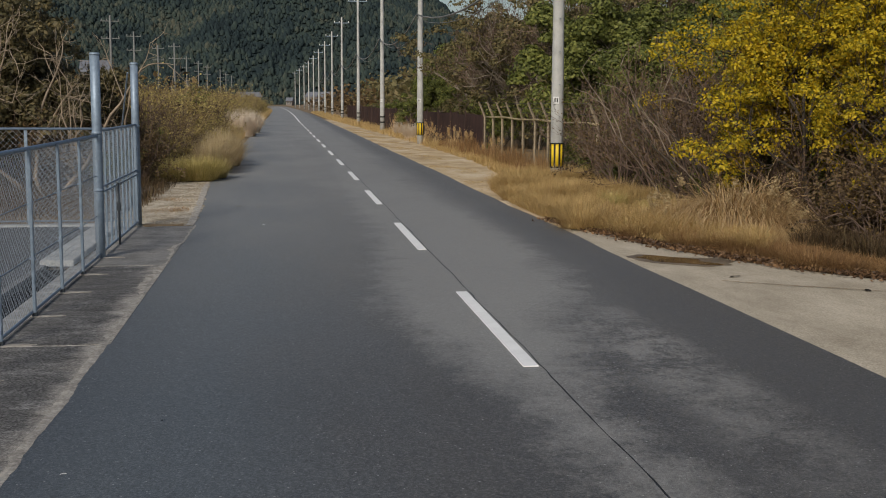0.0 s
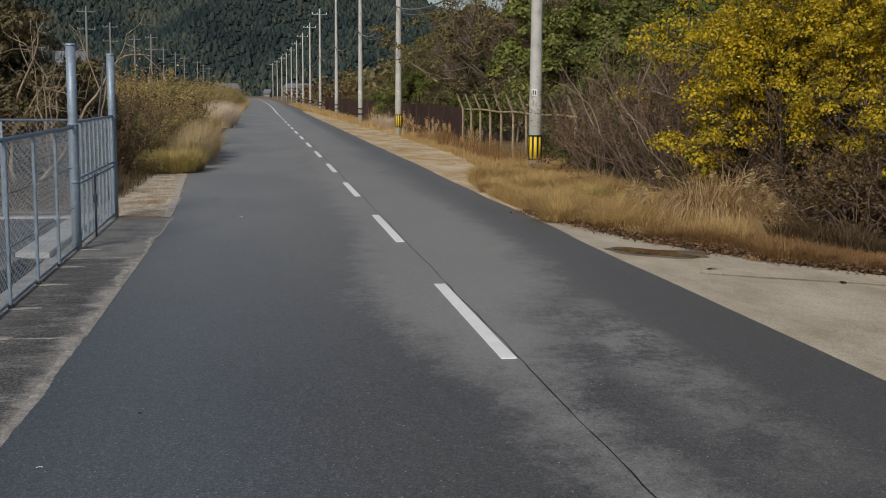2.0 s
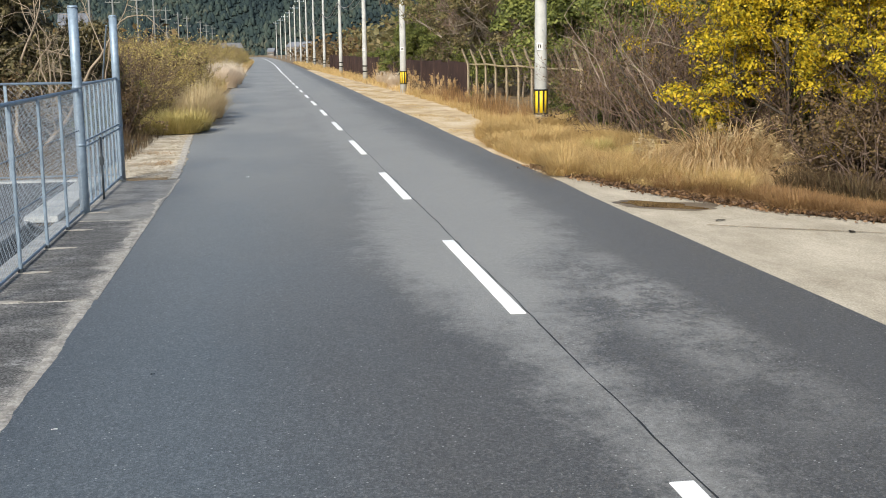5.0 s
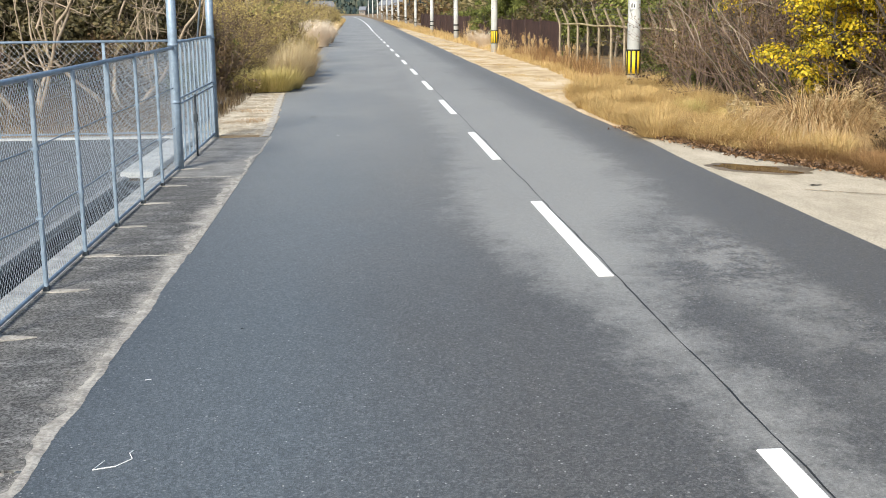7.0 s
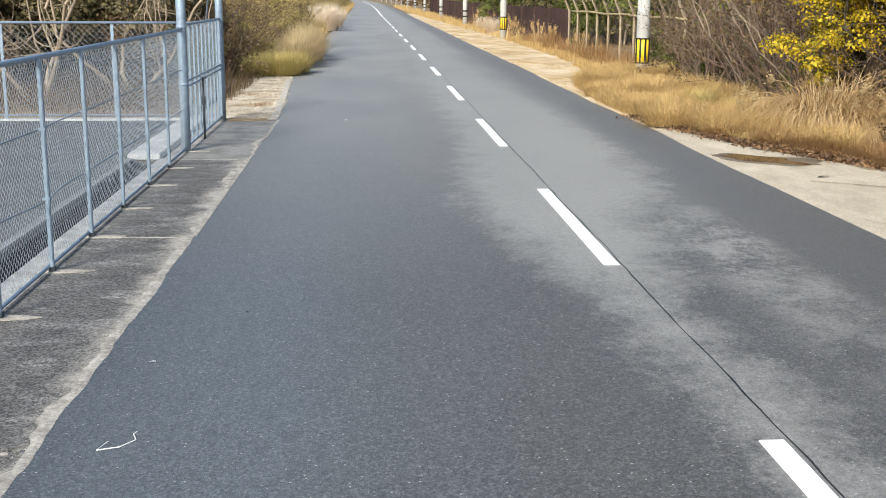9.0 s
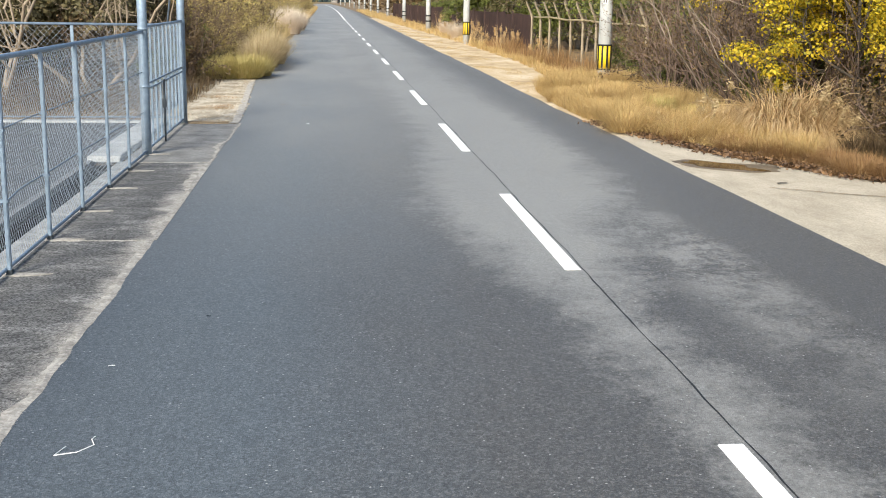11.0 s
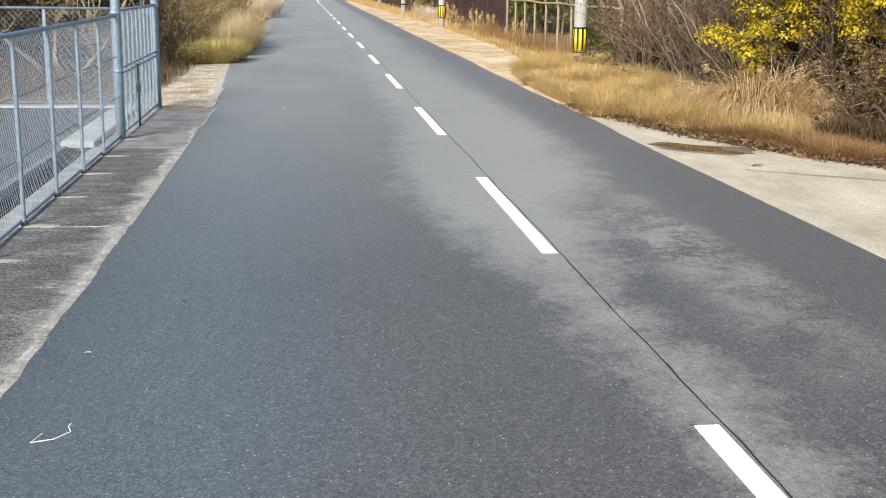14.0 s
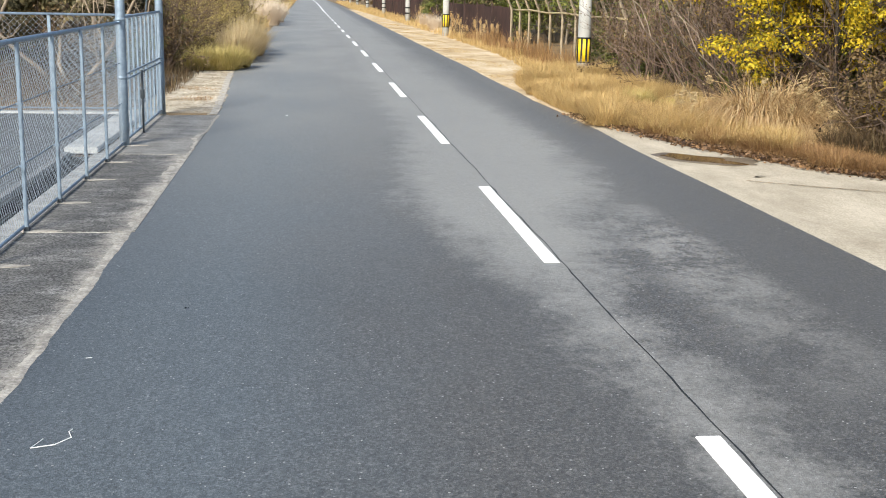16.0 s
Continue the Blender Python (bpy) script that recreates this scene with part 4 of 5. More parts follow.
# ---- trees and shrubs, right side ----
yellow = tree("autumn_tree", "small roadside tree full of yellow autumn leaves", "tree", 41, 6.0, 5, 4, 4, DARKBARK, DARKBARK, YLEAF, 58000, 0.043, 0.15, 0.8, 0.08, 0.55, 0.06, 0.15, clump=(620, 0.3))
place(yellow, [(9.9, 20.8, 0, 20, 1.0), (12.6, 22.4, 0, 140, 1.15), (11.2, 18.6, 0, 200, 0.9), (12.2, 24.2, 0, 80, 1.15), (13.6, 25.5, 0, 300, 1.25)])
ever = tree("evergreen_tree", "dense dark green broadleaf evergreen tree", "tree", 42, 7.0, 4, 4, 4, BARK, DARKBARK, GLEAF, 72000, 0.105, 0.24, 0.85, 0.06, 0.6, 0.1, 0.2, clump=(240, 0.72))
place(ever, [(13.0, 43, 0, 0, 0.92), (15.8, 44, 0, 70, 0.95), (12.2, 37.5, 0, 130, 0.66), (13.5, 88, 0, 20, 0.9), (10.5, 112, 0, 90, 0.35), (20, 128, 0, 40, 1.2), (16, 36, 0, 250, 0.9), (10.5, 75, 0, 300, 0.6), (17.5, 29, 0, 30, 1.0)])
olive = tree("olive_tree", "roadside tree with thinning olive brown leaves", "tree", 43, 8.0, 4, 4, 4, BARK, TWIG, OLEAF, 14000, 0.1, 0.26, 0.8, 0.1, 0.5, 0.09, 0.2, clump=(200, 0.45))
place(olive, [(12.5, 60, 0, 0, 0.95), (15, 66, 0, 100, 1.15), (16.5, 60, 0, 40, 1.15), (14.2, 72, 0, 10, 1.25), (18.5, 64, 0, 60, 1.35), (14, 98, 0, 200, 1.0), (17, 54, 0, 300, 1.1), (21, 140, 0, 50, 1.2), (20, 58, 0, 90, 1.2), (20, 90, 0, 90, 1.4), (26, 172, 0, 10, 1.2), (31, 200, 0, 70, 1.2), (23, 70, 0, 190, 1.4), (23, 46, 0, 10, 1.2)])
dusky = tree("dusky_tree", "dense dark olive tree behind the yard fence", "tree", 45, 4.6, 4, 4, 4, DARKBARK, DARKBARK, DLEAF, 30000, 0.075, 0.2, 0.85, 0.06, 0.6, 0.06, 0.2, clump=(260, 0.42))
place(dusky, [(-7.6, 34.0, 0, 60, 1.1), (-9.2, 33, 0, 160, 1.15), (-8.2, 36, 0, 10, 1.25), (-10.5, 33, 0, 80, 1.1), (-5.6, 35, 0, 200, 0.6)])
bare = tree("bare_tree", "leafless grey brown tree with fine branching twigs", "tree", 44, 7.4, 3, 4, 5, BARK, TWIG, BLEAF, 300, 0.08, 0.2, 0.75, 0.1, 0.5, 0.06, 0.2)
place(bare, [(12.2, 57, 0, 0, 1.12), (13.2, 52, 0, 70, 1.08), (13.8, 63, 0, 150, 1.15), (12.0, 70, 0, 230, 1.0), (16.8, 50, 0, 10, 1.1), (11, 82, 0, 300, 0.9), (14.5, 58, 0, 200, 1.15), (18.5, 56, 0, 120, 1.3),
             (-10.4, 44, 0, 280, 0.72), (15.5, 55, 0, 20, 1.3), (12.4, 48, 0, 20, 0.85), (-6.6, 37, 0, 190, 0.6), (-10.5, 40, 0, 100, 0.9), (-13.5, 46, 0, 220, 1.0), (-9, 52, 0, 330, 0.6)])


gnarled = tree("gnarled_tree", "bare crooked tree with tan twisting limbs", "tree", 46, 4.6, 3, 3, 4, PALEBARK, PALEBARK, None, 0, 0, 0.1, 0.85, 0.05, 0.6, 0.065, 0.2)
place(gnarled, [(-5.7, 29.4, 0, 150, 0.95), (-7.6, 28.4, 0, 120, 1.0), (-5.0, 30.8, 0, 90, 0.7)])


def thicket(name, label, seed, n, height, lean, twigmat, leafm, nleaf, leafsize=0.06, kids=3):
    """A bush of many stems that rise from one foot and fork."""
    rng = np.random.default_rng(seed)
    ob = thing(name, label, "shrub", name.replace("_", " ") + "s")
    br = []
    for _ in range(n):
        a = rng.uniform(0, 2 * np.pi)
        r = rng.uniform(0.0, 0.5)
        ln = rng.uniform(0.1, lean)
        w = np.array([math.cos(a) * ln, math.sin(a) * ln, 1.0])
        grow(rng, (math.cos(a) * r, math.sin(a) * r, -0.05), w / np.linalg.norm(w), height * rng.uniform(0.5, 0.8), rng.uniform(0.012, 0.034), 2, kids, wild=0.4, rise=0.05, shrink=0.6, out=br, spread=0.55)
    v, f = branch_mesh(br, lambda d: True)
    tagged(mesh_ob("stem_tangle", v, f, twigmat, ob), kind="stuff")
    if nleaf:
        v, f = leaves(rng, leaf_points(rng, br, nleaf, 0.07, 1), leafsize)
        arr_ob("foliage", v, f, leafm, ob)
    return ob


b1 = thicket("bare_shrub", "tangle of bare grey brown roadside shrub stems", 51, 25, 3.0, 1.0, TWIG, BLEAF, 1500, 0.05)
place(b1, [(8.9, 26.5, 0, 0, 1.0), (9.9, 29.5, 0, 80, 1.05), (10.2, 24.6, 0, 160, 1.0), (9.3, 32.5, 0, 240, 0.9), (11.4, 28.0, 0, 320, 1.2), (9.0, 22.8, 0, 40, 0.8), (10.8, 34, 0, 120, 1.0), (8.3, 28.6, 0, 200, 0.7), (9.6, 36.5, 0, 70, 0.8),
           (11.0, 19.0, 0, 15, 0.9), (10.2, 17.6, 0, 95, 0.7), (12, 21, 0, 10, 1.1), (-4.3, 35.0, 0, 130, 0.75), (-8.8, 28.5, 0, 210, 0.5), (-4.4, 39.5, 0, 20, 0.7), (-4.3, 44, 0, 70, 0.65), (-4.2, 50, 0, 170, 0.65), (8.6, 24.0, 0, 250, 0.75), (9.7, 21.4, 0, 310, 0.8)])
def leaning_shrub(seed, n, length, bark):
    """Long stout stems that leave one foot together, all leaning the same way, with side twigs."""
    rng = np.random.default_rng(seed)
    ob = thing("leaning_shrub", "stout bare stems leaning out of the roadside thicket", "shrub", "leaning shrubs")
    twigs = []
    for _ in range(n):
        w = np.array([-rng.uniform(0.1, 0.75), rng.normal(0, 0.25), 1.0])
        br = grow(rng, (rng.normal(0, 0.3), rng.normal(0, 0.3), -0.05), w / np.linalg.norm(w), length * rng.uniform(0.6, 1.0), rng.uniform(0.018, 0.034), 2, 2, wild=0.32, rise=0.0, shrink=0.5, spread=0.55)
        v, f = branch_mesh(br, lambda d: d == 2)
        mesh_ob("stem", v, f, bark, ob, smooth=True)
        twigs += [b for b in br if b[2] < 2]
    v, f = branch_mesh(twigs, lambda d: True)
    tagged(mesh_ob("branching", v, f, bark, ob), kind="stuff")
    return ob


place(leaning_shrub(57, 6, 2.7, GREYBARK), [(8.9, 24.6, 0, 0, 0.95), (9.5, 27.2, 0, 25, 1.0), (9.2, 22.2, 0, -20, 0.75)])
place(leaning_shrub(58, 6, 2.7, DARKBARK), [(8.5, 22.8, 0, 10, 0.85), (9.1, 25.8, 0, -25, 0.95), (9.7, 28.6, 0, 0, 1.0)])
b2 = thicket("leafy_shrub", "brown roadside shrub with dry curled leaves", 52, 26, 2.4, 1.0, TWIG, BLEAF, 2600, 0.08)
place(b2, [(10.0, 16.9, 0, 180, 0.55), (11.2, 15.2, 0, 270, 0.7), (10.4, 27.2, 0, 35, 1.0), (11.8, 31.5, 0, 125, 1.15), (8.8, 30.8, 0, 215, 0.6), (12.4, 25, 0, 305, 1.2),
           (-4.0, 33.0, 0, 10, 0.55), (-5.6, 31, 0, 250, 0.7), (9.3, 17.4, 0, 200, 0.5), (10.2, 15.6, 0, 300, 0.5), (9.6, 18.8, 0, 20, 0.55), (10.6, 18.6, 0, 60, 0.75), (11.6, 17.0, 0, 140, 0.8), (-6.2, 47, 0, 280, 1.1), (-4.0, 52, 0, 60, 0.8), (-7.5, 36, 0, 150, 1.1), (-12.6, 27, 0, 155, 0.6)])
vine = thicket("vine_bush", "bush overgrown with ochre and yellow vine leaves", 53, 24, 2.9, 1.2, TWIG, VLEAF, 6000, 0.06)
spots = []
rng = np.random.default_rng(54)
for i in range(48):
    y = 37 + 4.2 * i + rng.uniform(-1, 1)
    spots.append((-4.25 - rng.uniform(0, 2.4), y, 0, rng.uniform(0, 360), rng.uniform(0.55, 1.0)))
    if i % 2 == 0:
        spots.append((-9.5 - rng.uniform(0, 5), y, 0, rng.uniform(0, 360), rng.uniform(0.95, 1.25)))
place(vine, spots + [(-3.95, 37.2, 0, 40, 0.5), (-3.9, 40.5, 0, 130, 0.55), (-3.8, 44.5, 0, 220, 0.6), (-3.75, 49, 0, 310, 0.65), (-3.7, 54, 0, 80, 0.65)])
green = thicket("green_shrub", "dark green leafy roadside shrub", 55, 20, 2.6, 0.9, DARKBARK, GLEAF, 4600, 0.09)
place(green, [(9.5, 27.6, 0, 10, 0.5), (9.1, 24.4, 0, 130, 0.45), (9.9, 23.0, 0, 250, 0.5), (8.6, 33.6, 0, 30, 0.42), (9.3, 30, 0, 70, 0.5), (10.6, 21.6, 0, 20, 0.6), (10.9, 26.2, 0, 0, 0.9), (9.9, 31.2, 0, 60, 0.85), (11.0, 38.5, 0, 120, 0.9), (11.0, 42, 0, 180, 0.95), (12.5, 30, 0, 300, 1.1), (12.2, 36, 0, 10, 1.3), (-10, 36, 0, 80, 1.4), (-12.5, 32, 0, 140, 1.35), (-8.2, 41, 0, 20, 0.9), (-4.2, 31.2, 0, 200, 0.4), (-4.9, 38, 0, 260, 0.65), (-4.6, 57, 0, 90, 0.7), (-5.0, 62, 0, 100, 0.9), (10.3, 58, 0, 10, 0.9), (10, 96, 0, 0, 0.6), (9.9, 132, 0, 50, 0.7)])


def far_woods():
    """The wood behind the boundary, too far in to tell trees apart."""
    rng = np.random.default_rng(61)
    n = 500
    y = rng.uniform(30, 420, n)
    x = 17 + rng.uniform(0, 26, n) + y * 0.02
    z = rng.uniform(0.8, 5.5, n) + y * 0.004
    n2 = 26
    base = np.c_[x, y, z]
    c = np.repeat(base, n2, 0) + rng.normal(0, 1.5, (n * n2, 3))
    c[:, 2] = np.maximum(c[:, 2], 0.2)
    v, f = leaves(rng, c, 0.75)
    tagged(arr_ob("far_woods", v, f, OLEAF), "mixed olive woods behind the boundary fence", "woods", kind="stuff")
    y = rng.uniform(180, 620, 260)
    x = np.where(rng.uniform(0, 1, 260) < 0.5, -14 - rng.uniform(0, 60, 260), 10 + rng.uniform(0, 60, 260))
    c = np.repeat(np.c_[x, y, rng.uniform(0.5, 3.5, 260)], 30, 0) + rng.normal(0, 1.6, (260 * 30, 3))
    c[:, 2] = np.maximum(c[:, 2], 0.2)
    v, f = leaves(rng, c, 0.8)
    tagged(arr_ob("far_hedges", v, f, BLEAF), "brown hedges and scrub at the road's far end", "hedge", kind="stuff")


far_woods()

# ---- grasses ----


def in_poly(x, y, poly):
    ok = np.zeros(len(x), bool)
    j = len(poly) - 1
    for i in range(len(poly)):
        (xi, yi), (xj, yj) = poly[i], poly[j]
        ok ^= ((yi > y) != (yj > y)) & (x < (xj - xi) * (y - yi) / (yj - yi + 1e-12) + xi)
        j = i
    return ok


def field(name, poly, n, height, width, lean, material, seed, label, droop=0.5, tuft=0.0):
    rng = np.random.default_rng(seed)
    px, py = [p[0] for p in poly], [p[1] for p in poly]
    x, y = rng.uniform(min(px), max(px), n * 3), rng.uniform(min(py), max(py), n * 3)
    ok = in_poly(x, y, poly)
    if tuft:
        ok &= (np.sin(x * 2.3 + 1.7 * np.sin(y * 1.1)) + np.sin(y * 2.7 + 1.3 * np.sin(x * 1.9)) + rng.normal(0, 0.5, len(x))) > tuft - 1
    x, y = x[ok][:n], y[ok][:n]
    h = height * (0.75 + 0.3 * np.sin(x * 1.9 + y * 0.7) + 0.2 * np.sin(y * 2.3))
    v, f = blades(rng, np.c_[x, y, np.full(len(x), -0.03)], np.maximum(h, 0.3 * height), width, lean, droop)
    return tagged(arr_ob(name, v, f, material), label, "grass", kind="stuff")


GRASS = [(5.3, 21.4), (6.0, 18.6), (7.2, 16.9), (7.7, 18.2), (8.3, 21.0), (8.6, 37), (7.2, 35.5), (6.0, 33.2), (5.35, 30.5), (5.12, 26.5), (5.1, 23.5)]
field("golden_grass", GRASS, 130000, 0.46, 0.003, 1.1, GOLDGRASS, 71, "soft golden dry grass along the verge")
field("russet_grass", [(5.4, 21.3), (6.0, 18.0), (7.0, 15.85), (7.9, 14.5), (10, 11.9), (11, 12.4), (9.0, 15.2), (7.9, 17.2), (7.2, 18.2), (6.3, 19.6)], 60000, 0.2, 0.003, 1.3, RUSTGRASS, 72, "low russet grass at the apron's edge")
field("dark_weeds", [(7.9, 17.2), (9.0, 15.2), (11, 12.4), (13, 12), (12.5, 17), (10.5, 20.5), (8.5, 19.5)], 30000, 0.5, 0.005, 1.0, SCRUB, 82, "brown weeds darkened for the shade under the autumn trees")
field("far_golden_grass", [(6.6, 34.5), (8.4, 34), (8.4, 62), (7.2, 62), (7.2, 45)], 13000, 0.34, 0.006, 0.8, GOLDGRASS, 73, "dry golden grass before the boundary fence", tuft=0.6)
field("far_verge_grass", [(7.2, 62), (8.3, 62), (8.0, 240), (5.4, 240), (5.6, 150)], 20000, 0.45, 0.012, 0.6, GOLDGRASS, 74, "dry golden grass along the far verge", tuft=0.3)
field("russet_weeds", [(7.6, 34), (8.45, 34), (8.45, 60), (7.6, 60)], 4000, 0.8, 0.006, 0.35, RUSTGRASS, 75, "tall russet weeds before the posts", tuft=0.7)
field("left_verge_grass", [(-4.6, 52), (-2.5, 56), (-2.35, 120), (-2.4, 260), (-5.0, 260), (-5.0, 60)], 26000, 0.85, 0.012, 0.6, GOLDGRASS, 78, "dry tawny grass along the far left verge", tuft=0.2)
field("moss_tufts", [(-3.3, 22.6), (-1.95, 22.6), (-2.2, 34), (-3.3, 34)], 9000, 0.06, 0.006, 0.9, RUSTGRASS, 79, "tiny dead grass tufts on the gravel", tuft=1.0)
field("straw_bits", [(5.1, 22), (6.3, 26), (6.4, 60), (6.1, 110), (5.0, 110)], 26000, 0.08, 0.006, 1.6, GOLDGRASS, 80, "cut straw scattered on the verge", droop=1.0, tuft=0.4)
field("left_scrub_grass", [(-4.4, 24), (-3.0, 26), (-2.9, 34), (-4.5, 46), (-9, 46), (-16, 30), (-16, 23.5)], 22000, 0.6, 0.006, 1.1, SCRUB, 81, "brown undergrowth behind the yard fence")


def reed_clump(name, label, group, seed, n, height, spread, plumes, material, width=0.0055, rise=0.95, fall=0.8, reach=(0.15, 1.0), plume=REED, bend=(0.15, 0.6)):
    rng = np.random.default_rng(seed)
    ob = thing(name, label, "grass clump", group)
    a = rng.uniform(0, 2 * np.pi, n)
    r = spread * np.sqrt(rng.uniform(0, 1, n))
    base = np.c_[np.cos(a) * r, np.sin(a) * r, np.full(n, -0.03)]
    v, f = arcs(rng, base, a, height, width, rise, fall, reach)
    tagged(arr_ob("blade_tuft", v, f, material, ob), kind="stuff")
    for _ in range(plumes):
        q = rng.uniform(0, 2 * np.pi)
        d = np.array([math.cos(q), math.sin(q), 0])
        k = rng.uniform(*bend)
        h = height * rng.uniform(0.7, 1.05)
        line = [d * (0.1 + k * t * t) * height * 0.8 + np.array([0, 0, h * (t - 0.18 * t ** 3 * k * 2)]) for t in np.linspace(0, 1, 6)]
        tube_ob("stalk", line, 0.005, REED, ob, 4)
        c = line[-1] + rng.normal(0, 1, (90, 3)) * [0.03, 0.03, 0.055]
        v, f = leaves(rng, c, 0.022, long=3.2)
        tagged(arr_ob("plume", v, f, plume, ob), kind="stuff")
    return ob


pampas = reed_clump("pampas_clump", "large arching clump of bleached dry pampas grass", "pampas clumps", 85, 3600, 1.3, 0.5, 9, TAN, 0.0085, 1.0, 1.75, (0.5, 1.6), TAWNY, (0.6, 1.25))
place(pampas, [(7.75, 19.9, 0, 0, 1.0), (7.0, 20.6, 0, 100, 0.6), (8.5, 20.6, 0, 220, 0.95), (8.1, 19.2, 0, 300, 0.7)])
plume_grass = reed_clump("plume_grass", "pale feathery plume grass beside the road", "plume grasses", 86, 2600, 1.3, 0.7, 26, PLUME, 0.009, 0.95, 0.5, plume=PLUME)
place(plume_grass, [(-2.55, 78, 0, 0, 1.0), (-3.0, 82, 0, 90, 1.05), (-2.4, 87, 0, 40, 0.95), (-3.6, 66, 0, 200, 0.6), (7.7, 72, 0, 0, 0.6), (7.9, 80, 0, 90, 0.6)])
stalks = reed_clump("dry_stalk_clump", "few tall bleached dry stalks with seed heads", "dry stalks", 84, 60, 0.9, 0.2, 6, REED, 0.006)
place(stalks, [(8.0, 53, 0, 0, 1.1), (8.1, 57, 0, 100, 1.2), (7.9, 62, 0, 200, 1.1), (8.1, 68, 0, 40, 1.3), (8.0, 77, 0, 140, 1.4), (8.2, 46, 0, 80, 1.0), (7.9, 86, 0, 20, 1.5)])
tuft = reed_clump("grass_tussock", "tall tawny dry grass tussock at the roadside", "tawny tussocks", 87, 2600, 0.85, 0.5, 0, TAWNY, 0.0065, 1.0, 0.6, (0.05, 1.2))
place(tuft, [(-2.3, 38.6, 0, 0, 1.0), (-2.25, 40.4, 0, 80, 1.05), (-2.15, 42.6, 0, 190, 1.15), (-2.3, 45.2, 0, 250, 1.1), (-2.6, 47.5, 0, 30, 1.0), (-3.4, 58, 0, 0, 1.0), (-3.0, 72, 0, 0, 0.9), (-3.2, 100, 0, 0, 1.2), (-3.1, 112, 0, 0, 1.2)])
gtuft = reed_clump("green_tussock", "low yellow green grass tussock at the roadside", "green tussocks", 88, 2800, 0.46, 0.45, 0, GREENGRASS, 0.006, 1.0, 0.6, (0.05, 1.2))
place(gtuft, [(-2.5, 34.9, 0, 0, 1.25), (-3.05, 34.7, 0, 120, 1.15), (-2.25, 35.9, 0, 220, 1.15), (6.9, 24.5, 0, 0, 0.7), (7.3, 23.2, 0, 90, 0.55)])
soft = reed_clump("golden_tussock", "soft golden grass tussock on the verge", "golden tussocks", 89, 2200, 0.5, 0.34, 0, GOLDGRASS, 0.003, 0.85, 0.75, (0.3, 1.2))
rng = np.random.default_rng(90)
spots = []
while len(spots) < 52:
    x, y = rng.uniform(5.3, 8.5), rng.uniform(17.5, 36)
    if in_poly(np.array([x]), np.array([y]), GRASS)[0]:
        spots.append((x, y, 0, rng.uniform(0, 360), rng.uniform(0.6, 1.15)))
place(soft, spots + [(7.45, 31.7, 0, 20, 1.25), (7.85, 31.5, 0, 140, 1.2), (7.1, 31.9, 0, 260, 1.2), (8.2, 31.9, 0, 80, 1.2)])
low = reed_clump("russet_tussock", "low russet grass tussock at the apron's edge", "russet tussocks", 92, 2000, 0.34, 0.3, 0, RUSTGRASS, 0.003, 0.8, 0.8, (0.3, 1.3))
spots = []
for t in np.linspace(0, 1, 24):
    y = 21.5 - 9.5 * t
    x = apron_edge(y) + rng.uniform(0.25, 0.9)
    spots.append((x, y, 0, rng.uniform(0, 360), rng.uniform(0.6, 1.2)))
place(low, spots)


def litter():
    rng = np.random.default_rng(91)
    edge = np.array([(5.2, 22.5), (5.5, 20.6), (6.1, 17.9), (7.0, 15.8), (7.9, 14.4), (9.5, 12.2), (11, 10.6)])
    t = rng.uniform(0, len(edge) - 1.001, 6500)
    i = t.astype(int)
    p = edge[i] + (edge[i + 1] - edge[i]) * (t - i)[:, None] + rng.normal(0, 0.15, (6500, 2))
    c = np.c_[p, rng.uniform(0.015, 0.06, 6500)]
    v, f = leaves(rng, c, 0.042, flat=0.15)
    v[:, 2] = np.maximum(v[:, 2], 0.012)
    tagged(arr_ob("leaf_litter", v, f, LITTER), "fallen brown leaves along the grass edge", "fallen leaves", kind="stuff")


litter()


def chalk_mark():
    """A bent white scratch on the asphalt and a few pale scraps."""
    line = [(-1.372, 5.965, 0.005), (-1.407, 5.842, 0.005), (-1.298, 5.882, 0.005), (-1.232, 5.98, 0.005), (-1.26, 6.063, 0.005), (-1.248, 6.1, 0.005)]
    v, f = tube(line, 0.003, 5)
    tagged(mesh_ob("chalk_mark", v, f, PAINT), "thin white bent scratch on the asphalt", "mark")


chalk_mark()


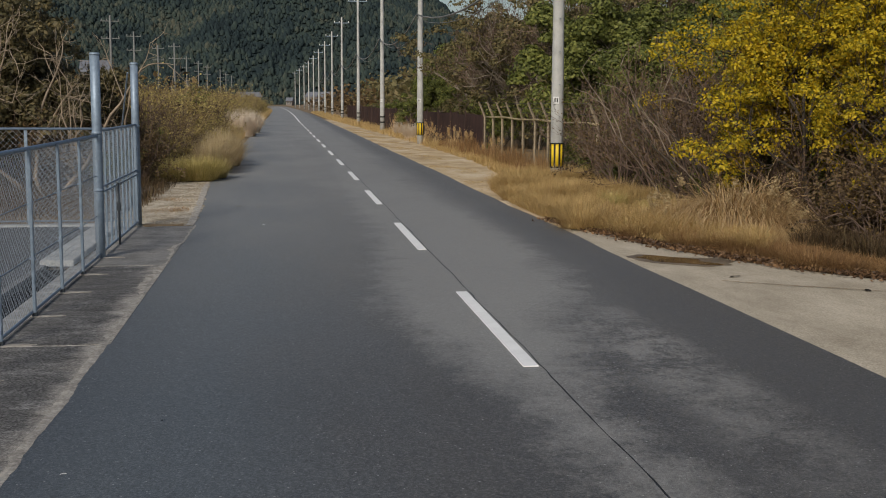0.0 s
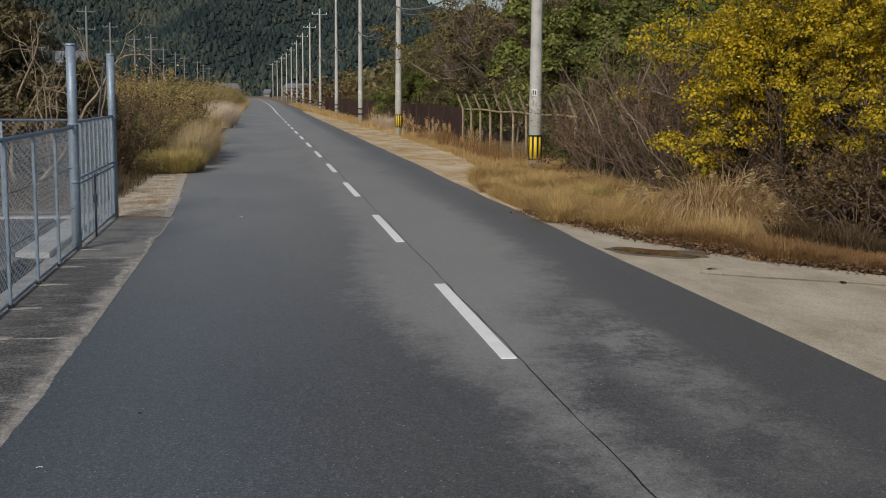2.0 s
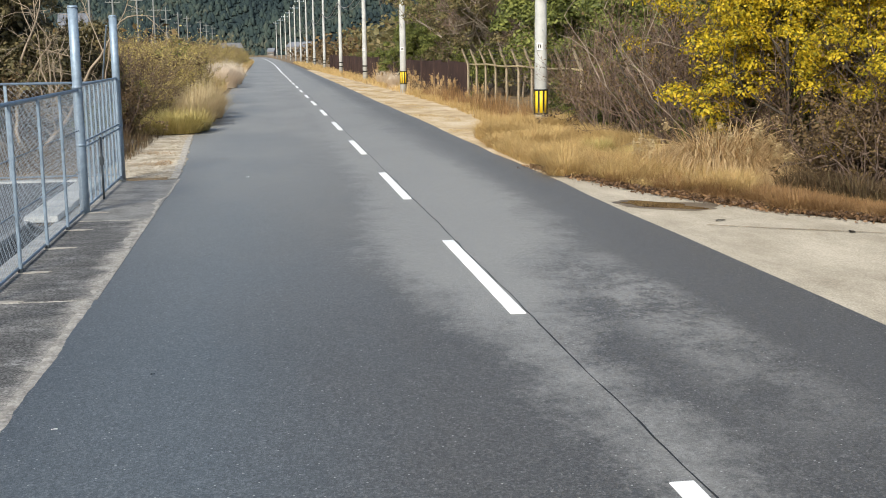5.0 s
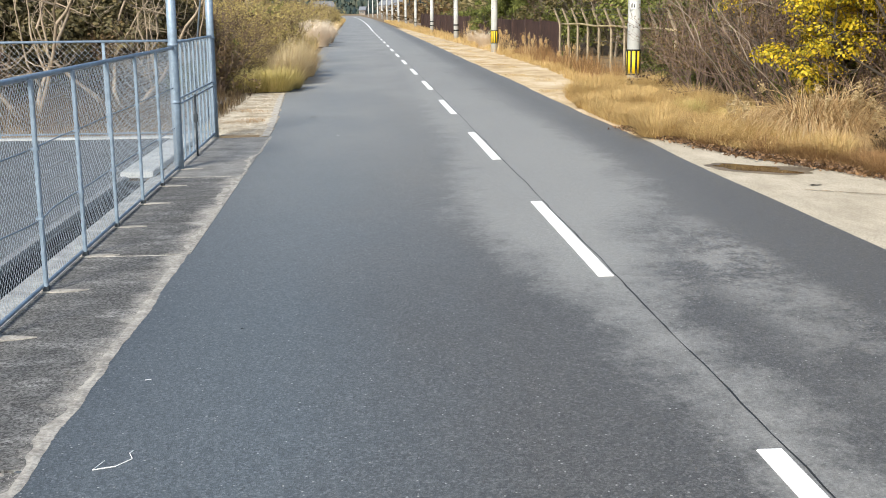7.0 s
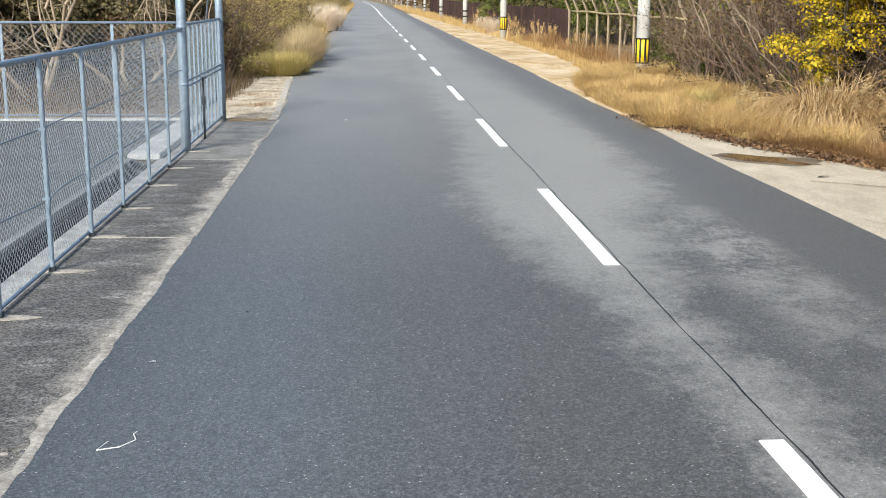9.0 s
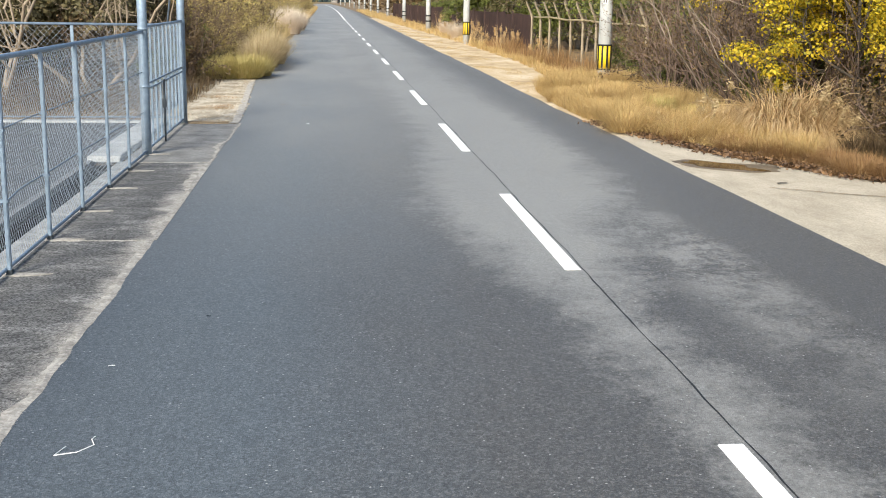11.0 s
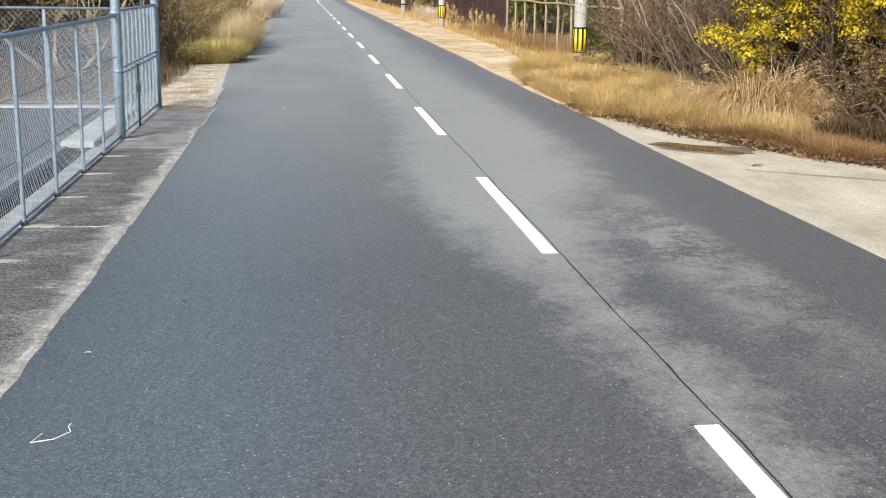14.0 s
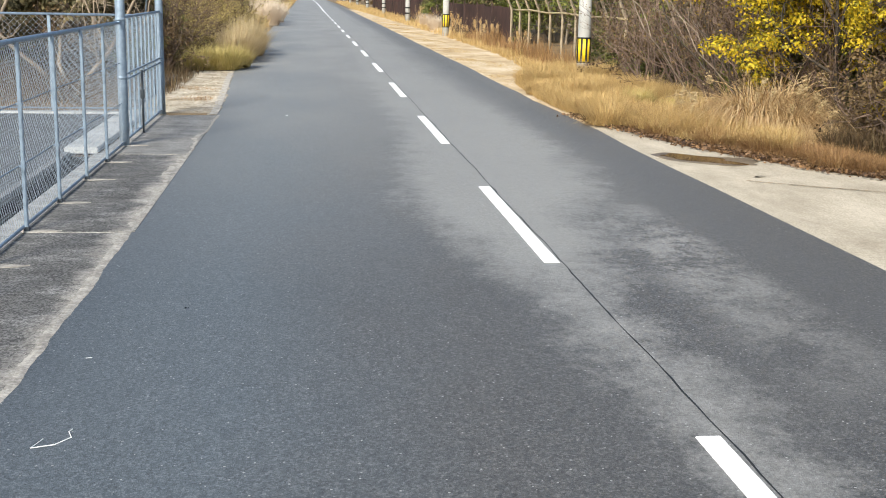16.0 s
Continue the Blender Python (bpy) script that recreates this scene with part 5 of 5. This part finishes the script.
def scrap(x, y, rz, w, l, material, label):
    """A thin crumpled scrap lying on the road."""
    bm = bmesh.new()
    vs = [[bm.verts.new((w * (i / 2 - 0.5), l * (j / 2 - 0.5), 0.004 + 0.006 * ((i + j) % 2))) for j in range(3)] for i in range(3)]
    for i in range(2):
        for j in range(2):
            bm.faces.new([vs[i][j], vs[i + 1][j], vs[i + 1][j + 1], vs[i][j + 1]])
    bmesh.ops.solidify(bm, geom=bm.faces[:], thickness=0.002)
    ob = part("scrap", bm, material)
    ob.matrix_world = pose(x, y, 0.006, 0, 0, rz)
    return tagged(ob, label, "scrap", "road scraps")


scrap(-1.378, 7.33, 10, 0.04, 0.012, PAINT, "tiny white scrap lying on the asphalt")
scrap(-0.893, 8.52, 40, 0.035, 0.02, IRON, "tiny dark leaf scrap lying on the asphalt")
scrap(-0.4, 22.2, 70, 0.09, 0.05, PAINT, "tiny pale scrap lying on the asphalt")
scrap(-1.0, 26.2, 20, 0.12, 0.07, BARK, "small dry leaf lying on the asphalt")
scrap(-0.55, 26.0, 60, 0.12, 0.06, BARK, "small dry leaf lying on the asphalt")
scrap(5.9, 14.9, 15, 0.16, 0.06, DARKBARK, "dark wet leaf lying on the pale apron")
scrap(7.1, 13.6, 75, 0.13, 0.07, DARKBARK, "dark wet leaf lying on the pale apron")


def pebbles():
    """Loose stones and clods on the gravel strip."""
    rng = np.random.default_rng(95)
    n = 900
    y = rng.uniform(22.6, 37, n)
    x = rng.uniform(-3.2, np.interp(y, [22, 26, 33, 38], [-1.75, -1.85, -2.15, -2.25]))
    base = np.array([(1, 0, 0), (0, 1, 0), (-1, 0, 0), (0, -1, 0), (0, 0, 1.0)])
    r = rng.uniform(0.012, 0.045, n)
    v = np.stack([x, y, np.full(n, 0.004)], 1)[:, None] + base[None] * r[:, None, None] * rng.uniform(0.6, 1.3, (n, 5, 1)) * [1, 1, 0.7]
    o = np.arange(n)[:, None] * 5
    f = np.concatenate([o + [0, 1, 4], o + [1, 2, 4], o + [2, 3, 4], o + [3, 0, 4]])
    tagged(arr_ob("loose_stones", v.reshape(-1, 3), f, GRAVEL), "loose stones and clods on the dry gravel", "stones", kind="stuff")


pebbles()
